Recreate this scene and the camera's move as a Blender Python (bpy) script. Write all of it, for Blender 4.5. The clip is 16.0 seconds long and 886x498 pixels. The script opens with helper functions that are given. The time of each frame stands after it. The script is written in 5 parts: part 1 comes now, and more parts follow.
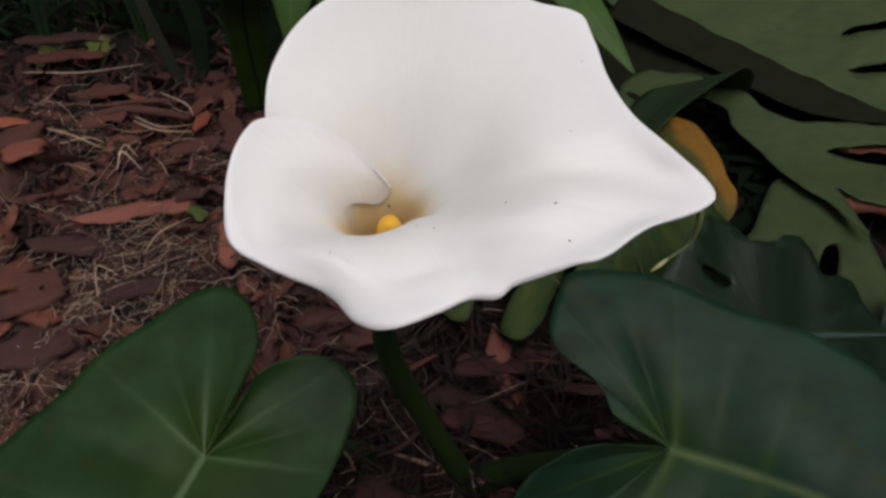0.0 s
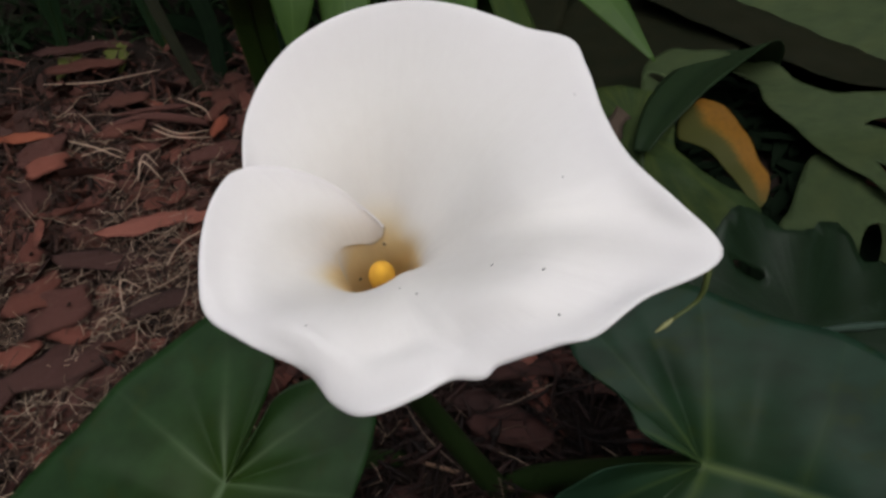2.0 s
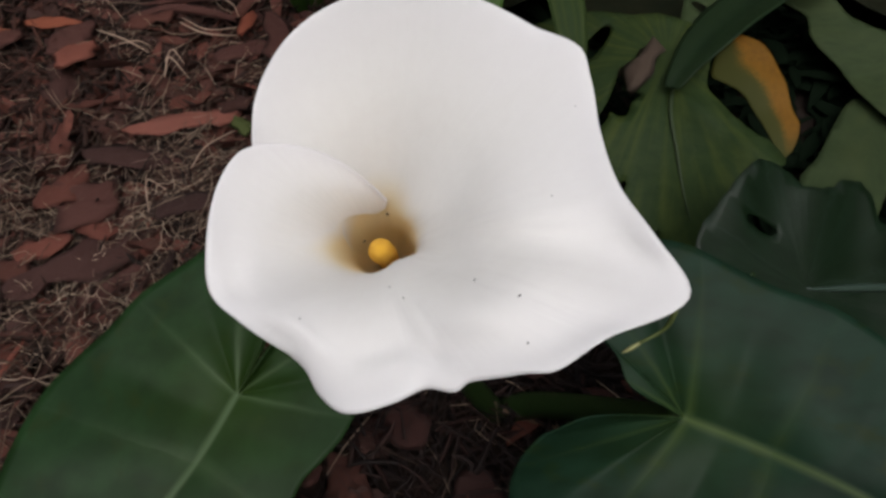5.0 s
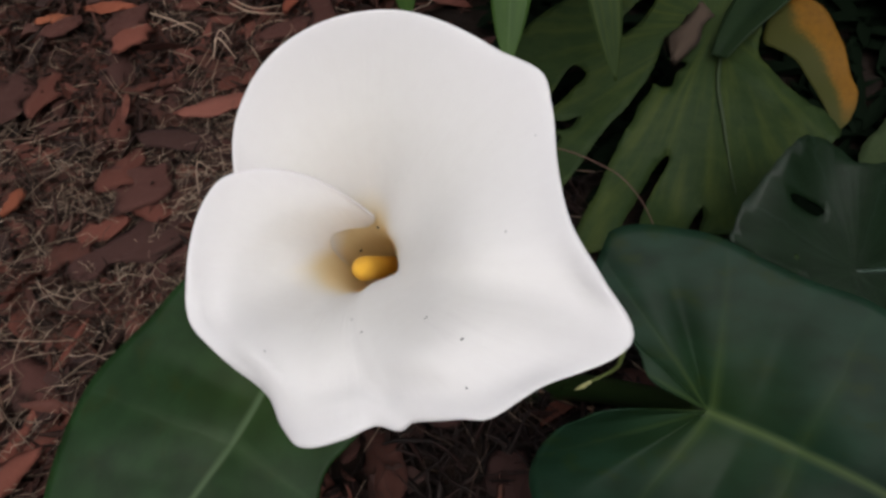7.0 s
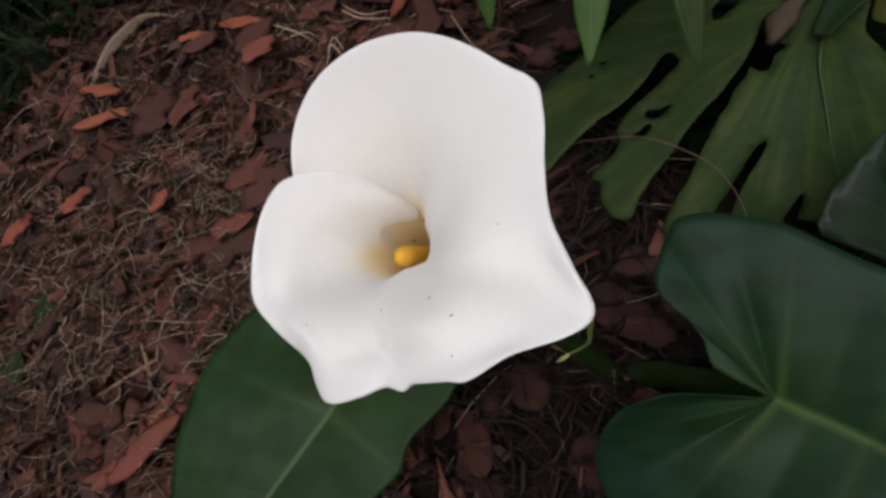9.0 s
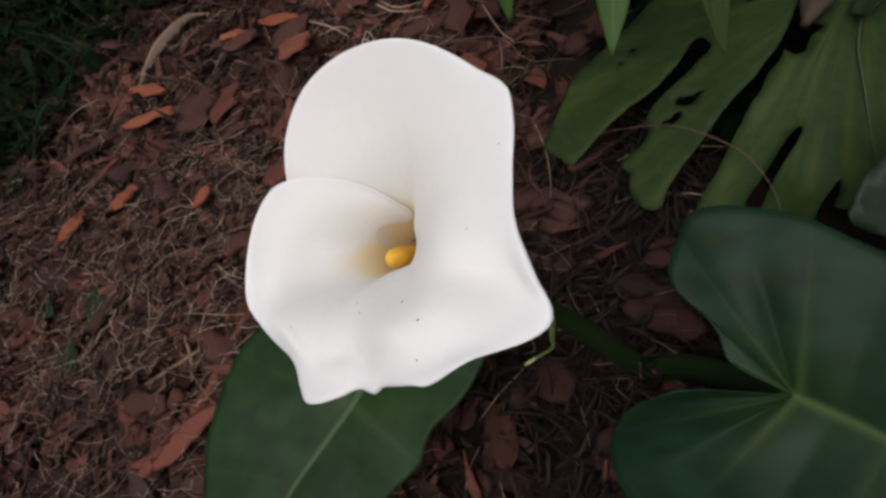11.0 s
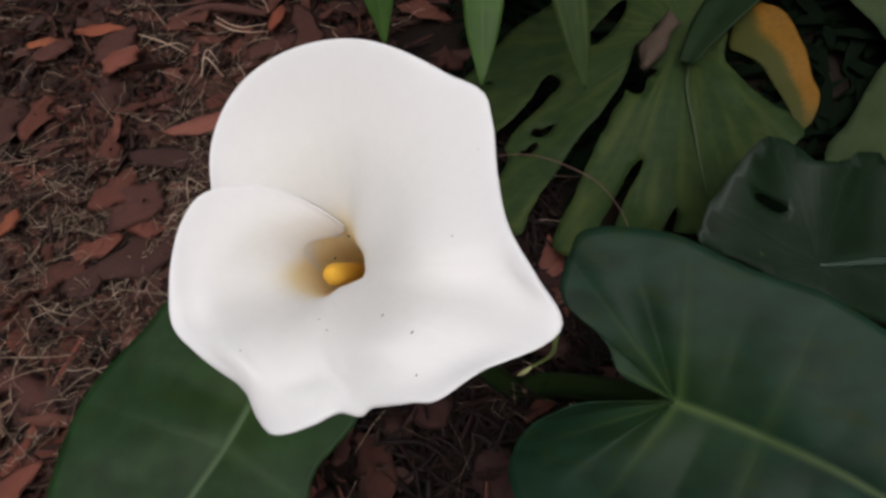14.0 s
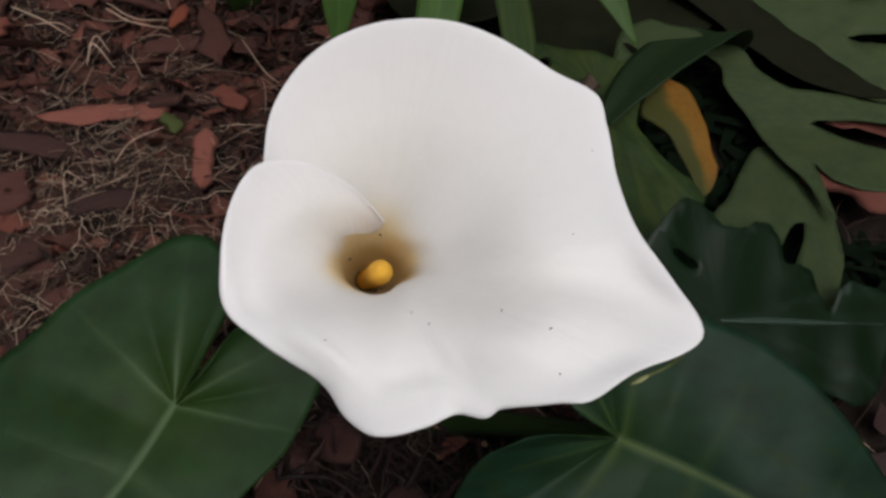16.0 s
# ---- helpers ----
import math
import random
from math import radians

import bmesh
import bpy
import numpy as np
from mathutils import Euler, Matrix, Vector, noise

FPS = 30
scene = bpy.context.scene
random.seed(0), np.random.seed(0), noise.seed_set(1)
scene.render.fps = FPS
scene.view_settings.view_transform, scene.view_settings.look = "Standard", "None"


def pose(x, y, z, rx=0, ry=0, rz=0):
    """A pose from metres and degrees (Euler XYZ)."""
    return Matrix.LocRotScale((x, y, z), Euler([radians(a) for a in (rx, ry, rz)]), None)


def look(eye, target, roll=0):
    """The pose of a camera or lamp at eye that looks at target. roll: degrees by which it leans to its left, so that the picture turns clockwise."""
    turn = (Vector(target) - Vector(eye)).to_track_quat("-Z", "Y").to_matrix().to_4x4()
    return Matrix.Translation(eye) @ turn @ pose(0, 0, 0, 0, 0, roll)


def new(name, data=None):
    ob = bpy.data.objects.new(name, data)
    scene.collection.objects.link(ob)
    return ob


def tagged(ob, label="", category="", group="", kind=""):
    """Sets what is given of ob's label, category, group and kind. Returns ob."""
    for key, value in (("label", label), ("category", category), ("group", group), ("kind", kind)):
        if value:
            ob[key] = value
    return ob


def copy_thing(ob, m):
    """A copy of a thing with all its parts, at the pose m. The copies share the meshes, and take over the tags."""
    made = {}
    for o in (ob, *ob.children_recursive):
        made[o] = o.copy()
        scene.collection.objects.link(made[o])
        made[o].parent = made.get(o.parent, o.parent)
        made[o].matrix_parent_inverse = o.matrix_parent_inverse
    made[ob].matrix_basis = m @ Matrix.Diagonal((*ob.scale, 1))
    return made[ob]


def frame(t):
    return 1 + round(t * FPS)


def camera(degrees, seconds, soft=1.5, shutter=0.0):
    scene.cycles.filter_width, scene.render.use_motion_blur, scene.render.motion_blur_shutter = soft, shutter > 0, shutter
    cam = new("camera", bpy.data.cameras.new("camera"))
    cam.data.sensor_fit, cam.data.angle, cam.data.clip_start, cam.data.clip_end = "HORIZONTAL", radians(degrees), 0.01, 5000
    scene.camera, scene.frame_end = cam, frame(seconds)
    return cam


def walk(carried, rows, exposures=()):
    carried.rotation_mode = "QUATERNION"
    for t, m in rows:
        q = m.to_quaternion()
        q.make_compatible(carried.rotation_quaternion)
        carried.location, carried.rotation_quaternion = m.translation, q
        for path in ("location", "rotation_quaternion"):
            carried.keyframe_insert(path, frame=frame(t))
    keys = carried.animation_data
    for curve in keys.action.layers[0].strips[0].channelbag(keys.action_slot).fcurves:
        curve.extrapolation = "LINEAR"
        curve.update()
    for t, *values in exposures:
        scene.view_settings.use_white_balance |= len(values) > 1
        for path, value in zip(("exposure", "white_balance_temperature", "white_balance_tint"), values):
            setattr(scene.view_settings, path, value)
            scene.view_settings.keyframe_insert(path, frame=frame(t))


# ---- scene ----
from mathutils import geometry
from mathutils.bvhtree import BVHTree

EXPOSURE = 0.77
cam = camera(65.4, 16.0, soft=3.0)
PATH = [
    (0, (0.0, 0.006, 0.5), (0.001, 1.615, -0.697), -0.5),
    (0.5, (0.006, 0.008, 0.5), (-0.025, 1.602, -0.714), -2.0),
    (1, (0.008, 0.02, 0.501), (-0.056, 1.602, -0.721), -3.8),
    (1.5, (0.01, 0.026, 0.503), (-0.074, 1.597, -0.731), -4.5),
    (2, (0.013, 0.03, 0.508), (-0.088, 1.595, -0.733), -5.4),
    (2.5, (0.012, 0.03, 0.511), (-0.102, 1.586, -0.739), -5.9),
    (3, (0.013, 0.029, 0.518), (-0.104, 1.558, -0.765), -5.0),
    (3.5, (0.015, 0.027, 0.522), (-0.116, 1.527, -0.795), -4.2),
    (4, (0.017, 0.032, 0.528), (-0.127, 1.484, -0.841), -3.5),
    (6.5, (0.041, 0.056, 0.541), (-0.256, 1.312, -0.987), -8.3),
    (7, (0.052, 0.06, 0.547), (-0.323, 1.297, -0.979), -11.4),
    (7.5, (0.07, 0.059, 0.555), (-0.408, 1.266, -0.967), -16.2),
    (8, (0.079, 0.055, 0.556), (-0.459, 1.235, -0.967), -17.4),
    (8.5, (0.089, 0.055, 0.565), (-0.53, 1.207, -0.948), -19.8),
    (9, (0.094, 0.049, 0.562), (-0.641, 1.191, -0.906), -23.7),
    (9.5, (0.102, 0.05, 0.561), (-0.71, 1.162, -0.89), -26.8),
    (10, (0.106, 0.052, 0.562), (-0.733, 1.149, -0.885), -27.7),
    (12.5, (0.132, 0.063, 0.558), (-0.776, 1.108, -0.885), -30.7),
    (13, (0.114, 0.063, 0.56), (-0.616, 1.201, -0.914), -25.0),
    (13.5, (0.093, 0.057, 0.56), (-0.462, 1.276, -0.926), -19.1),
    (14, (0.068, 0.048, 0.56), (-0.3, 1.304, -0.952), -12.7),
    (14.5, (0.043, 0.048, 0.553), (-0.134, 1.352, -0.953), -4.7),
    (15, (0.026, 0.053, 0.549), (-0.033, 1.367, -0.958), 0.1),
    (15.5, (0.009, 0.052, 0.55), (0.047, 1.39, -0.937), 3.9),
    (16, (-0.01, 0.04, 0.542), (0.098, 1.431, -0.891), 8.2),
]
walk(cam, [(t, look(eye, target, roll)) for t, eye, target, roll in PATH], exposures=[(0, EXPOSURE - 0.02), (2, EXPOSURE - 0.08), (4, EXPOSURE - 0.05), (6.5, EXPOSURE), (10.2, EXPOSURE + 0.04), (12.5, EXPOSURE + 0.08), (13.5, EXPOSURE + 0.08), (15.5, EXPOSURE - 0.06)])

# ---------------------------------------------------------------- world and light
world = bpy.data.worlds.new("sky")
scene.world = world
world.use_nodes = True
wn = world.node_tree
sky = wn.nodes.new("ShaderNodeTexSky")
sky.sky_type, sky.sun_disc = "NISHITA", False
sky.sun_elevation, sky.sun_rotation = radians(60), radians(165)
sky.dust_density, sky.air_density = 4.0, 1.0
pale = wn.nodes.new("ShaderNodeHueSaturation")
pale.inputs["Saturation"].default_value = 0.25
wn.links.new(sky.outputs[0], pale.inputs["Color"])
wn.links.new(pale.outputs[0], wn.nodes["Background"].inputs["Color"])
wn.nodes["Background"].inputs["Strength"].default_value = 0.12

sun_data = bpy.data.lights.new("sun", "SUN")
sun_data.energy, sun_data.angle, sun_data.color = 0.6, radians(40), (1.0, 0.98, 0.96)
sun = new("sun", sun_data)
sun.matrix_world = look((0.6, -1.9, 2.1), (0, 0.2, 0))


# ---------------------------------------------------------------- materials
# the flower opens along AXIS; HEART lies at the end of its spadix
AXIS = Vector((0.1219, -0.6174, 0.7771)).normalized()
EAST = (Vector((1, 0, 0)) - AXIS * AXIS.x).normalized()
NORTH = AXIS.cross(EAST)
HEART = Vector((-0.0168, 0.1911, 0.3736))


class Nodes:
    """A small builder of node materials."""

    def __init__(self, name):
        self.mat = bpy.data.materials.new(name)
        self.mat.use_nodes = True
        self.t = self.mat.node_tree
        self.shader = self.t.nodes["Principled BSDF"]

    def add(self, kind, **inputs):
        n = self.t.nodes.new(kind)
        for key, value in inputs.items():
            self.put(n, key.replace("_", " "), value)
        return n

    def put(self, node, key, value):
        slot = node.inputs[key] if isinstance(key, str) else node.inputs[key]
        if isinstance(value, bpy.types.NodeSocket):
            self.t.links.new(value, slot)
        else:
            slot.default_value = value

    def noise(self, scale, detail=4.0, rough=0.55, vec=None):
        n = self.add("ShaderNodeTexNoise", Scale=scale, Detail=detail, Roughness=rough)
        if vec is not None:
            self.put(n, "Vector", vec)
        return n.outputs["Fac"]

    def ramp(self, fac, stops):
        n = self.t.nodes.new("ShaderNodeValToRGB")
        e = n.color_ramp.elements
        while len(e) < len(stops):
            e.new(0.5)
        for el, (pos, col) in zip(e, stops):
            el.position, el.color = pos, (*col, 1.0) if len(col) == 3 else col
        self.t.links.new(fac, n.inputs[0])
        return n.outputs[0]

    def mix(self, fac, a, b, blend="MIX"):
        n = self.t.nodes.new("ShaderNodeMix")
        n.data_type, n.blend_type = "RGBA", blend
        for key, value in ((0, fac), (6, a), (7, b)):
            if isinstance(value, tuple) and len(value) == 3:
                value = (*value, 1.0)
            self.put(n, key, value)
        return n.outputs[2]

    def math(self, op, a, b=0.0, c=0.0):
        n = self.t.nodes.new("ShaderNodeMath")
        n.operation = op
        for k, v in enumerate((a, b, c)):
            self.put(n, k, v)
        return n.outputs[0]

    def coords(self, which="Object"):
        return self.t.nodes.new("ShaderNodeTexCoord").outputs[which]

    def uv(self):
        s = self.t.nodes.new("ShaderNodeSeparateXYZ")
        self.t.links.new(self.coords("UV"), s.inputs[0])
        return s.outputs[0], s.outputs[1]

    def rand(self):
        return self.t.nodes.new("ShaderNodeObjectInfo").outputs["Random"]

    def island(self):
        return self.t.nodes.new("ShaderNodeNewGeometry").outputs["Random Per Island"]

    def bump(self, height, strength=0.3, distance=0.001):
        n = self.add("ShaderNodeBump", Strength=strength, Distance=distance, Height=height)
        self.t.links.new(n.outputs[0], self.shader.inputs["Normal"])

    def done(self, colour, roughness=0.6, specular=0.5, **more):
        self.put(self.shader, "Base Color", (*colour, 1.0) if isinstance(colour, tuple) else colour)
        self.put(self.shader, "Roughness", roughness)
        self.put(self.shader, "Specular IOR Level", specular)
        for key, value in more.items():
            self.put(self.shader, key.replace("_", " "), value)
        return self.mat


def petal_material():
    n = Nodes("white_spathe")
    u, v = n.uv()
    grain = n.noise(1500.0, 2.0)
    cloud = n.noise(30.0, 3.0)
    white = n.mix(cloud, (0.805, 0.782, 0.754), (0.845, 0.825, 0.803))
    rim = n.ramp(v, [(0.0, (0, 0, 0)), (0.66, (0, 0, 0)), (0.93, (1, 1, 1))])
    white = n.mix(n.math("MULTIPLY", rim, 0.6), white, (0.800, 0.780, 0.815))
    # the tan of the throat fades with the distance from its depth
    away = n.t.nodes.new("ShaderNodeVectorMath")
    away.operation = "SUBTRACT"
    n.put(away, 0, n.coords("Object"))
    n.put(away, 1, tuple(HEART - AXIS * 0.021))
    length = n.t.nodes.new("ShaderNodeVectorMath")
    length.operation = "LENGTH"
    n.put(length, 0, away.outputs["Vector"])
    height = n.t.nodes.new("ShaderNodeVectorMath")
    height.operation = "DOT_PRODUCT"
    n.put(height, 0, away.outputs["Vector"])
    n.put(height, 1, tuple(AXIS))
    below = n.math("MINIMUM", height.outputs["Value"], 0.0)
    reach = n.math("SQRT", n.math("SUBTRACT", n.math("POWER", length.outputs["Value"], 2.0), n.math("MULTIPLY", below, below)))
    reach = n.math("MULTIPLY", n.math("ADD", reach, n.math("MULTIPLY", n.math("SUBTRACT", n.noise(90.0, 2.0), 0.5), 0.003)), 20.0)
    deep = n.ramp(reach, [(0.20, (0.83, 0.66, 0.35)), (0.38, (0.84, 0.71, 0.46)), (0.54, (0.84, 0.765, 0.61)), (0.74, (0.84, 0.805, 0.735))])
    low_left = n.math("MULTIPLY", n.ramp(u, [(0.14, (0, 0, 0)), (0.21, (1, 1, 1)), (0.27, (1, 1, 1)), (0.34, (0, 0, 0))]), 0.20)
    lip = n.math("MULTIPLY", n.ramp(u, [(0.30, (0, 0, 0)), (0.37, (1, 1, 1)), (0.553, (1, 1, 1)), (0.60, (0, 0, 0))]), 0.11)
    low_left = n.math("SUBTRACT", low_left, lip)
    fade = n.math("MAXIMUM", n.ramp(reach, [(0.42, (0, 0, 0)), (0.76, (1, 1, 1))]), n.ramp(n.math("SUBTRACT", v, low_left), [(0.38, (0, 0, 0)), (0.50, (1, 1, 1))]))
    colour = n.mix(fade, deep, white)
    pack = n.t.nodes.new("ShaderNodeCombineXYZ")
    n.put(pack, 0, n.math("MULTIPLY", u, 70.0))
    n.put(pack, 1, n.math("MULTIPLY", v, 2.5))
    creases = n.noise(1.0, 3.0, 0.6, pack.outputs[0])
    n.bump(n.math("ADD", n.math("MULTIPLY", creases, 5.0), n.math("MULTIPLY", grain, 0.25)), 0.12, 0.0012)
    n.done(colour, 0.5, 0.3)
    glow = n.add("ShaderNodeBsdfTranslucent", Color=colour)
    both = n.add("ShaderNodeMixShader", Fac=0.28)
    n.t.links.new(n.shader.outputs[0], both.inputs[1])
    n.t.links.new(glow.outputs[0], both.inputs[2])
    n.t.links.new(both.outputs[0], n.t.nodes["Material Output"].inputs["Surface"])
    return n.mat


def leaf_material(name, dark, light, vein, gloss=0.35, per_side=9.0, vein_width=0.10, blotch=None, sheen=0.14, joint=None):
    """A blade with pale veins along the second UV axis, blotches and a fine grain."""
    n = Nodes(name)
    u, v = n.uv()
    big, small = n.noise(9.0, 3.0), n.noise(420.0, 5.0)
    base = n.mix(n.ramp(big, [(0.35, (0, 0, 0)), (0.68, (1, 1, 1))]), dark, light)
    if blotch:
        base = n.mix(n.ramp(n.noise(14.0, 5.0), [(0.56, (0, 0, 0)), (0.72, (1, 1, 1))]), base, blotch)
    base = n.mix(n.math("MULTIPLY", small, 0.35), base, tuple(0.6 * c for c in dark))
    wob = n.math("MULTIPLY", n.math("SUBTRACT", n.noise(12.0, 1.0), 0.5), 0.06)
    fr = n.math("ABSOLUTE", n.math("SUBTRACT", n.math("FRACT", n.math("ADD", n.math("MULTIPLY", u, per_side), wob)), 0.5))
    width = n.math("MULTIPLY", n.math("SUBTRACT", 1.15, v), vein_width)
    line = n.math("SMOOTH_MIN", n.math("MAXIMUM", n.math("SUBTRACT", 1.0, n.math("DIVIDE", fr, width)), 0.0), 1.0, 0.2)
    rib = n.ramp(v, [(0.0, (1, 1, 1)), (0.016, (0.6, 0.6, 0.6)), (0.042, (0, 0, 0))])
    fine = n.math("ABSOLUTE", n.math("SUBTRACT", n.math("FRACT", n.math("MULTIPLY", u, per_side * 5.0)), 0.5))
    quilt = n.math("MULTIPLY", fr, n.math("SUBTRACT", 1.0, fr))
    strength = 0.22
    if joint:
        away = n.t.nodes.new("ShaderNodeVectorMath")
        away.operation = "DISTANCE"
        n.put(away, 0, n.coords("Object"))
        n.put(away, 1, tuple(joint))
        near = n.ramp(n.math("MULTIPLY", away.outputs["Value"], 10.0), [(0.02, (1, 1, 1)), (0.25, (0.65, 0.65, 0.65)), (0.55, (0.25, 0.25, 0.25)), (0.9, (0.06, 0.06, 0.06))])
        base = n.mix(n.math("MULTIPLY", near, 0.55), base, tuple(0.5 * (a + b) * c for a, b, c in zip(dark, light, (2.4, 1.65, 0.75))))
        strength = n.math("MULTIPLY", near, 0.6)
        rib = n.math("MULTIPLY", rib, n.math("ADD", 0.65, n.math("MULTIPLY", near, 0.35)))
    mask = n.math("MAXIMUM", n.math("MULTIPLY", line, strength), rib)
    colour = n.mix(mask, base, vein)
    n.bump(n.math("ADD", n.math("ADD", n.math("MULTIPLY", quilt, 70.0), n.math("MULTIPLY", fine, 0.5)), n.math("MULTIPLY", small, 0.5)), 0.10, 0.0008)
    rough = n.math("ADD", gloss, n.math("MULTIPLY", n.noise(90.0, 3.0), 0.18))
    return n.done(colour, rough, sheen)


def split_material(name, dark, light, streak, gloss=0.5, sheen=0.14, margin=None):
    """A lobe with soft streaks along it, pale zones round its middle and a fine grain."""
    n = Nodes(name)
    u, w = n.uv()
    pack = n.t.nodes.new("ShaderNodeCombineXYZ")
    n.put(pack, 0, n.math("MULTIPLY", u, 1.6))
    n.put(pack, 1, n.math("MULTIPLY", w, 3.0))
    n.put(pack, 2, n.math("MULTIPLY", n.rand(), 30.0))
    lines = n.noise(1.0, 3.0, 0.6, pack.outputs[0])
    big, small = n.noise(16.0, 3.0), n.noise(500.0, 4.0)
    base = n.mix(n.ramp(big, [(0.34, (0, 0, 0)), (0.66, (1, 1, 1))]), dark, light)
    core = n.ramp(n.math("ABSOLUTE", n.math("SUBTRACT", w, 0.5)), [(0.05, (1, 1, 1)), (0.42, (0, 0, 0))])
    zone = n.math("MULTIPLY", n.math("ADD", 0.35, n.math("MULTIPLY", core, 0.5)), n.ramp(lines, [(0.38, (0, 0, 0)), (0.66, (1, 1, 1))]))
    base = n.mix(zone, base, streak)
    if margin:
        side = n.math("ADD", w, n.math("MULTIPLY", n.math("SUBTRACT", n.noise(40.0, 3.0), 0.5), 0.35))
        base = n.mix(n.ramp(side, [(0.40, (1, 1, 1)), (0.62, (0, 0, 0))]), base, margin)
        base = n.mix(n.ramp(n.math("ADD", u, n.math("MULTIPLY", n.noise(60.0, 3.0), 0.1)), [(0.08, (1, 1, 1)), (0.26, (0, 0, 0))]), base, margin)
    base = n.mix(n.math("MULTIPLY", small, 0.3), base, tuple(0.6 * c for c in dark))
    n.bump(n.math("ADD", n.math("MULTIPLY", lines, 2.0), n.math("MULTIPLY", small, 0.4)), 0.4, 0.001)
    return n.done(base, n.math("ADD", gloss, n.math("MULTIPLY", n.noise(60.0, 3.0), 0.2)), sheen)


def fan_material(name, dark, light, streak, vein, gloss=0.5, sheen=0.14, veins=4.0):
    """A blade whose soft streaks and faint veins fan out from its joint: first UV the distance, second the turn."""
    n = Nodes(name)
    u, w = n.uv()
    pack = n.t.nodes.new("ShaderNodeCombineXYZ")
    n.put(pack, 0, n.math("MULTIPLY", u, 9.0))
    n.put(pack, 1, n.math("MULTIPLY", w, 8.0))
    lines = n.noise(1.0, 4.0, 0.6, pack.outputs[0])
    big, small = n.noise(22.0, 4.0), n.noise(500.0, 4.0)
    base = n.mix(n.ramp(big, [(0.32, (0, 0, 0)), (0.68, (1, 1, 1))]), dark, light)
    base = n.mix(n.ramp(lines, [(0.46, (0, 0, 0)), (0.72, (0.85, 0.85, 0.85))]), base, streak)
    bent = n.math("ADD", w, n.math("MULTIPLY", n.math("SUBTRACT", n.noise(14.0, 2.0), 0.5), 0.25))
    near = n.math("ABSOLUTE", n.math("SUBTRACT", n.math("FRACT", n.math("MULTIPLY", bent, veins)), 0.5))
    base = n.mix(n.ramp(near, [(0.0, (0.3, 0.3, 0.3)), (0.03, (0, 0, 0))]), base, vein)
    base = n.mix(n.math("MULTIPLY", small, 0.3), base, tuple(0.6 * c for c in dark))
    base = n.mix(n.ramp(n.noise(130.0, 2.0), [(0.70, (0, 0, 0)), (0.76, (0.6, 0.6, 0.6))]), base, tuple(1.7 * c for c in light))
    n.bump(n.math("ADD", n.math("MULTIPLY", near, 1.2), n.math("ADD", n.math("MULTIPLY", lines, 1.5), n.math("MULTIPLY", small, 0.4))), 0.35, 0.001)
    return n.done(base, n.math("ADD", gloss, n.math("MULTIPLY", n.noise(60.0, 3.0), 0.25)), sheen)


def stalk_material():
    n = Nodes("green_stalk")
    x = n.noise(55.0, 4.0)
    return n.done(n.mix(x, (0.009, 0.019, 0.005), (0.018, 0.033, 0.009)), 0.45, 0.2)


def spadix_material():
    n = Nodes("yellow_pollen")
    vor = n.add("ShaderNodeTexVoronoi", Scale=1300.0)
    vor_d = vor.outputs["Distance"]
    n.bump(vor_d, 0.6, 0.0006)
    colour = n.mix(n.noise(300.0), (0.80, 0.38, 0.025), (0.86, 0.50, 0.06))
    return n.done(colour, 0.7, 0.3)


def litter_material(name, a, b, c, rough=0.8, islands=False, scale=70.0, middle=0.5):
    n = Nodes(name)
    pick = n.island() if islands else n.rand()
    tone = n.ramp(pick, [(0.0, a), (middle, b), (1.0, c)])
    grain = n.noise(scale, 6.0, 0.65)
    fibre = n.noise(scale * 6.0, 4.0)
    colour = n.mix(n.ramp(grain, [(0.3, (0, 0, 0)), (0.75, (1, 1, 1))]), n.mix(1.0, tone, (0.45, 0.42, 0.42), "MULTIPLY"), tone)
    n.bump(n.math("ADD", grain, n.math("MULTIPLY", fibre, 0.5)), 0.5, 0.0015)
    return n.done(colour, rough, 0.3)


def soil_material():
    n = Nodes("dark_mulch_soil")
    v = n.coords("Object")
    big, mid, fine = n.noise(7.0, 5.0, 0.6, v), n.noise(55.0, 6.0, 0.7, v), n.noise(400.0, 4.0, 0.6, v)
    c = n.ramp(mid, [(0.28, (0.004, 0.003, 0.002)), (0.5, (0.011, 0.006, 0.004)), (0.75, (0.022, 0.010, 0.007))])
    c = n.mix(n.math("MULTIPLY", big, 0.5), c, (0.009, 0.006, 0.004))
    n.bump(n.math("ADD", mid, n.math("MULTIPLY", fine, 0.4)), 0.9, 0.006)
    return n.done(c, 0.92, 0.2)


PETAL = petal_material()
LEFT_JOINT, RIGHT_JOINT = Vector((-0.139, 0.2553, 0.1663)), Vector((0.127, 0.249, 0.177))
CALLA = leaf_material("calla_leaf_green", (0.0062, 0.0180, 0.0050), (0.0140, 0.0385, 0.0120), (0.066, 0.102, 0.048), 0.38, 6.0, 0.13, (0.0125, 0.0240, 0.0048), 0.095, LEFT_JOINT)
CALLA_DARK = leaf_material("calla_leaf_blue_green", (0.0048, 0.0144, 0.0078), (0.0101, 0.0293, 0.0172), (0.0460, 0.0713, 0.0207), 0.36, 6.0, 0.12, (0.0109, 0.0213, 0.0048), 0.075, RIGHT_JOINT)
SPLIT = split_material("split_leaf_olive", (0.0125, 0.0255, 0.0065), (0.0190, 0.0345, 0.0085), (0.038, 0.052, 0.009), 0.5, 0.11)
FAN = fan_material("split_leaf_olive_fan", (0.0138, 0.0264, 0.0078), (0.0218, 0.0368, 0.0103), (0.0460, 0.0598, 0.0115), (0.0414, 0.0575, 0.0230), 0.5, 0.11)
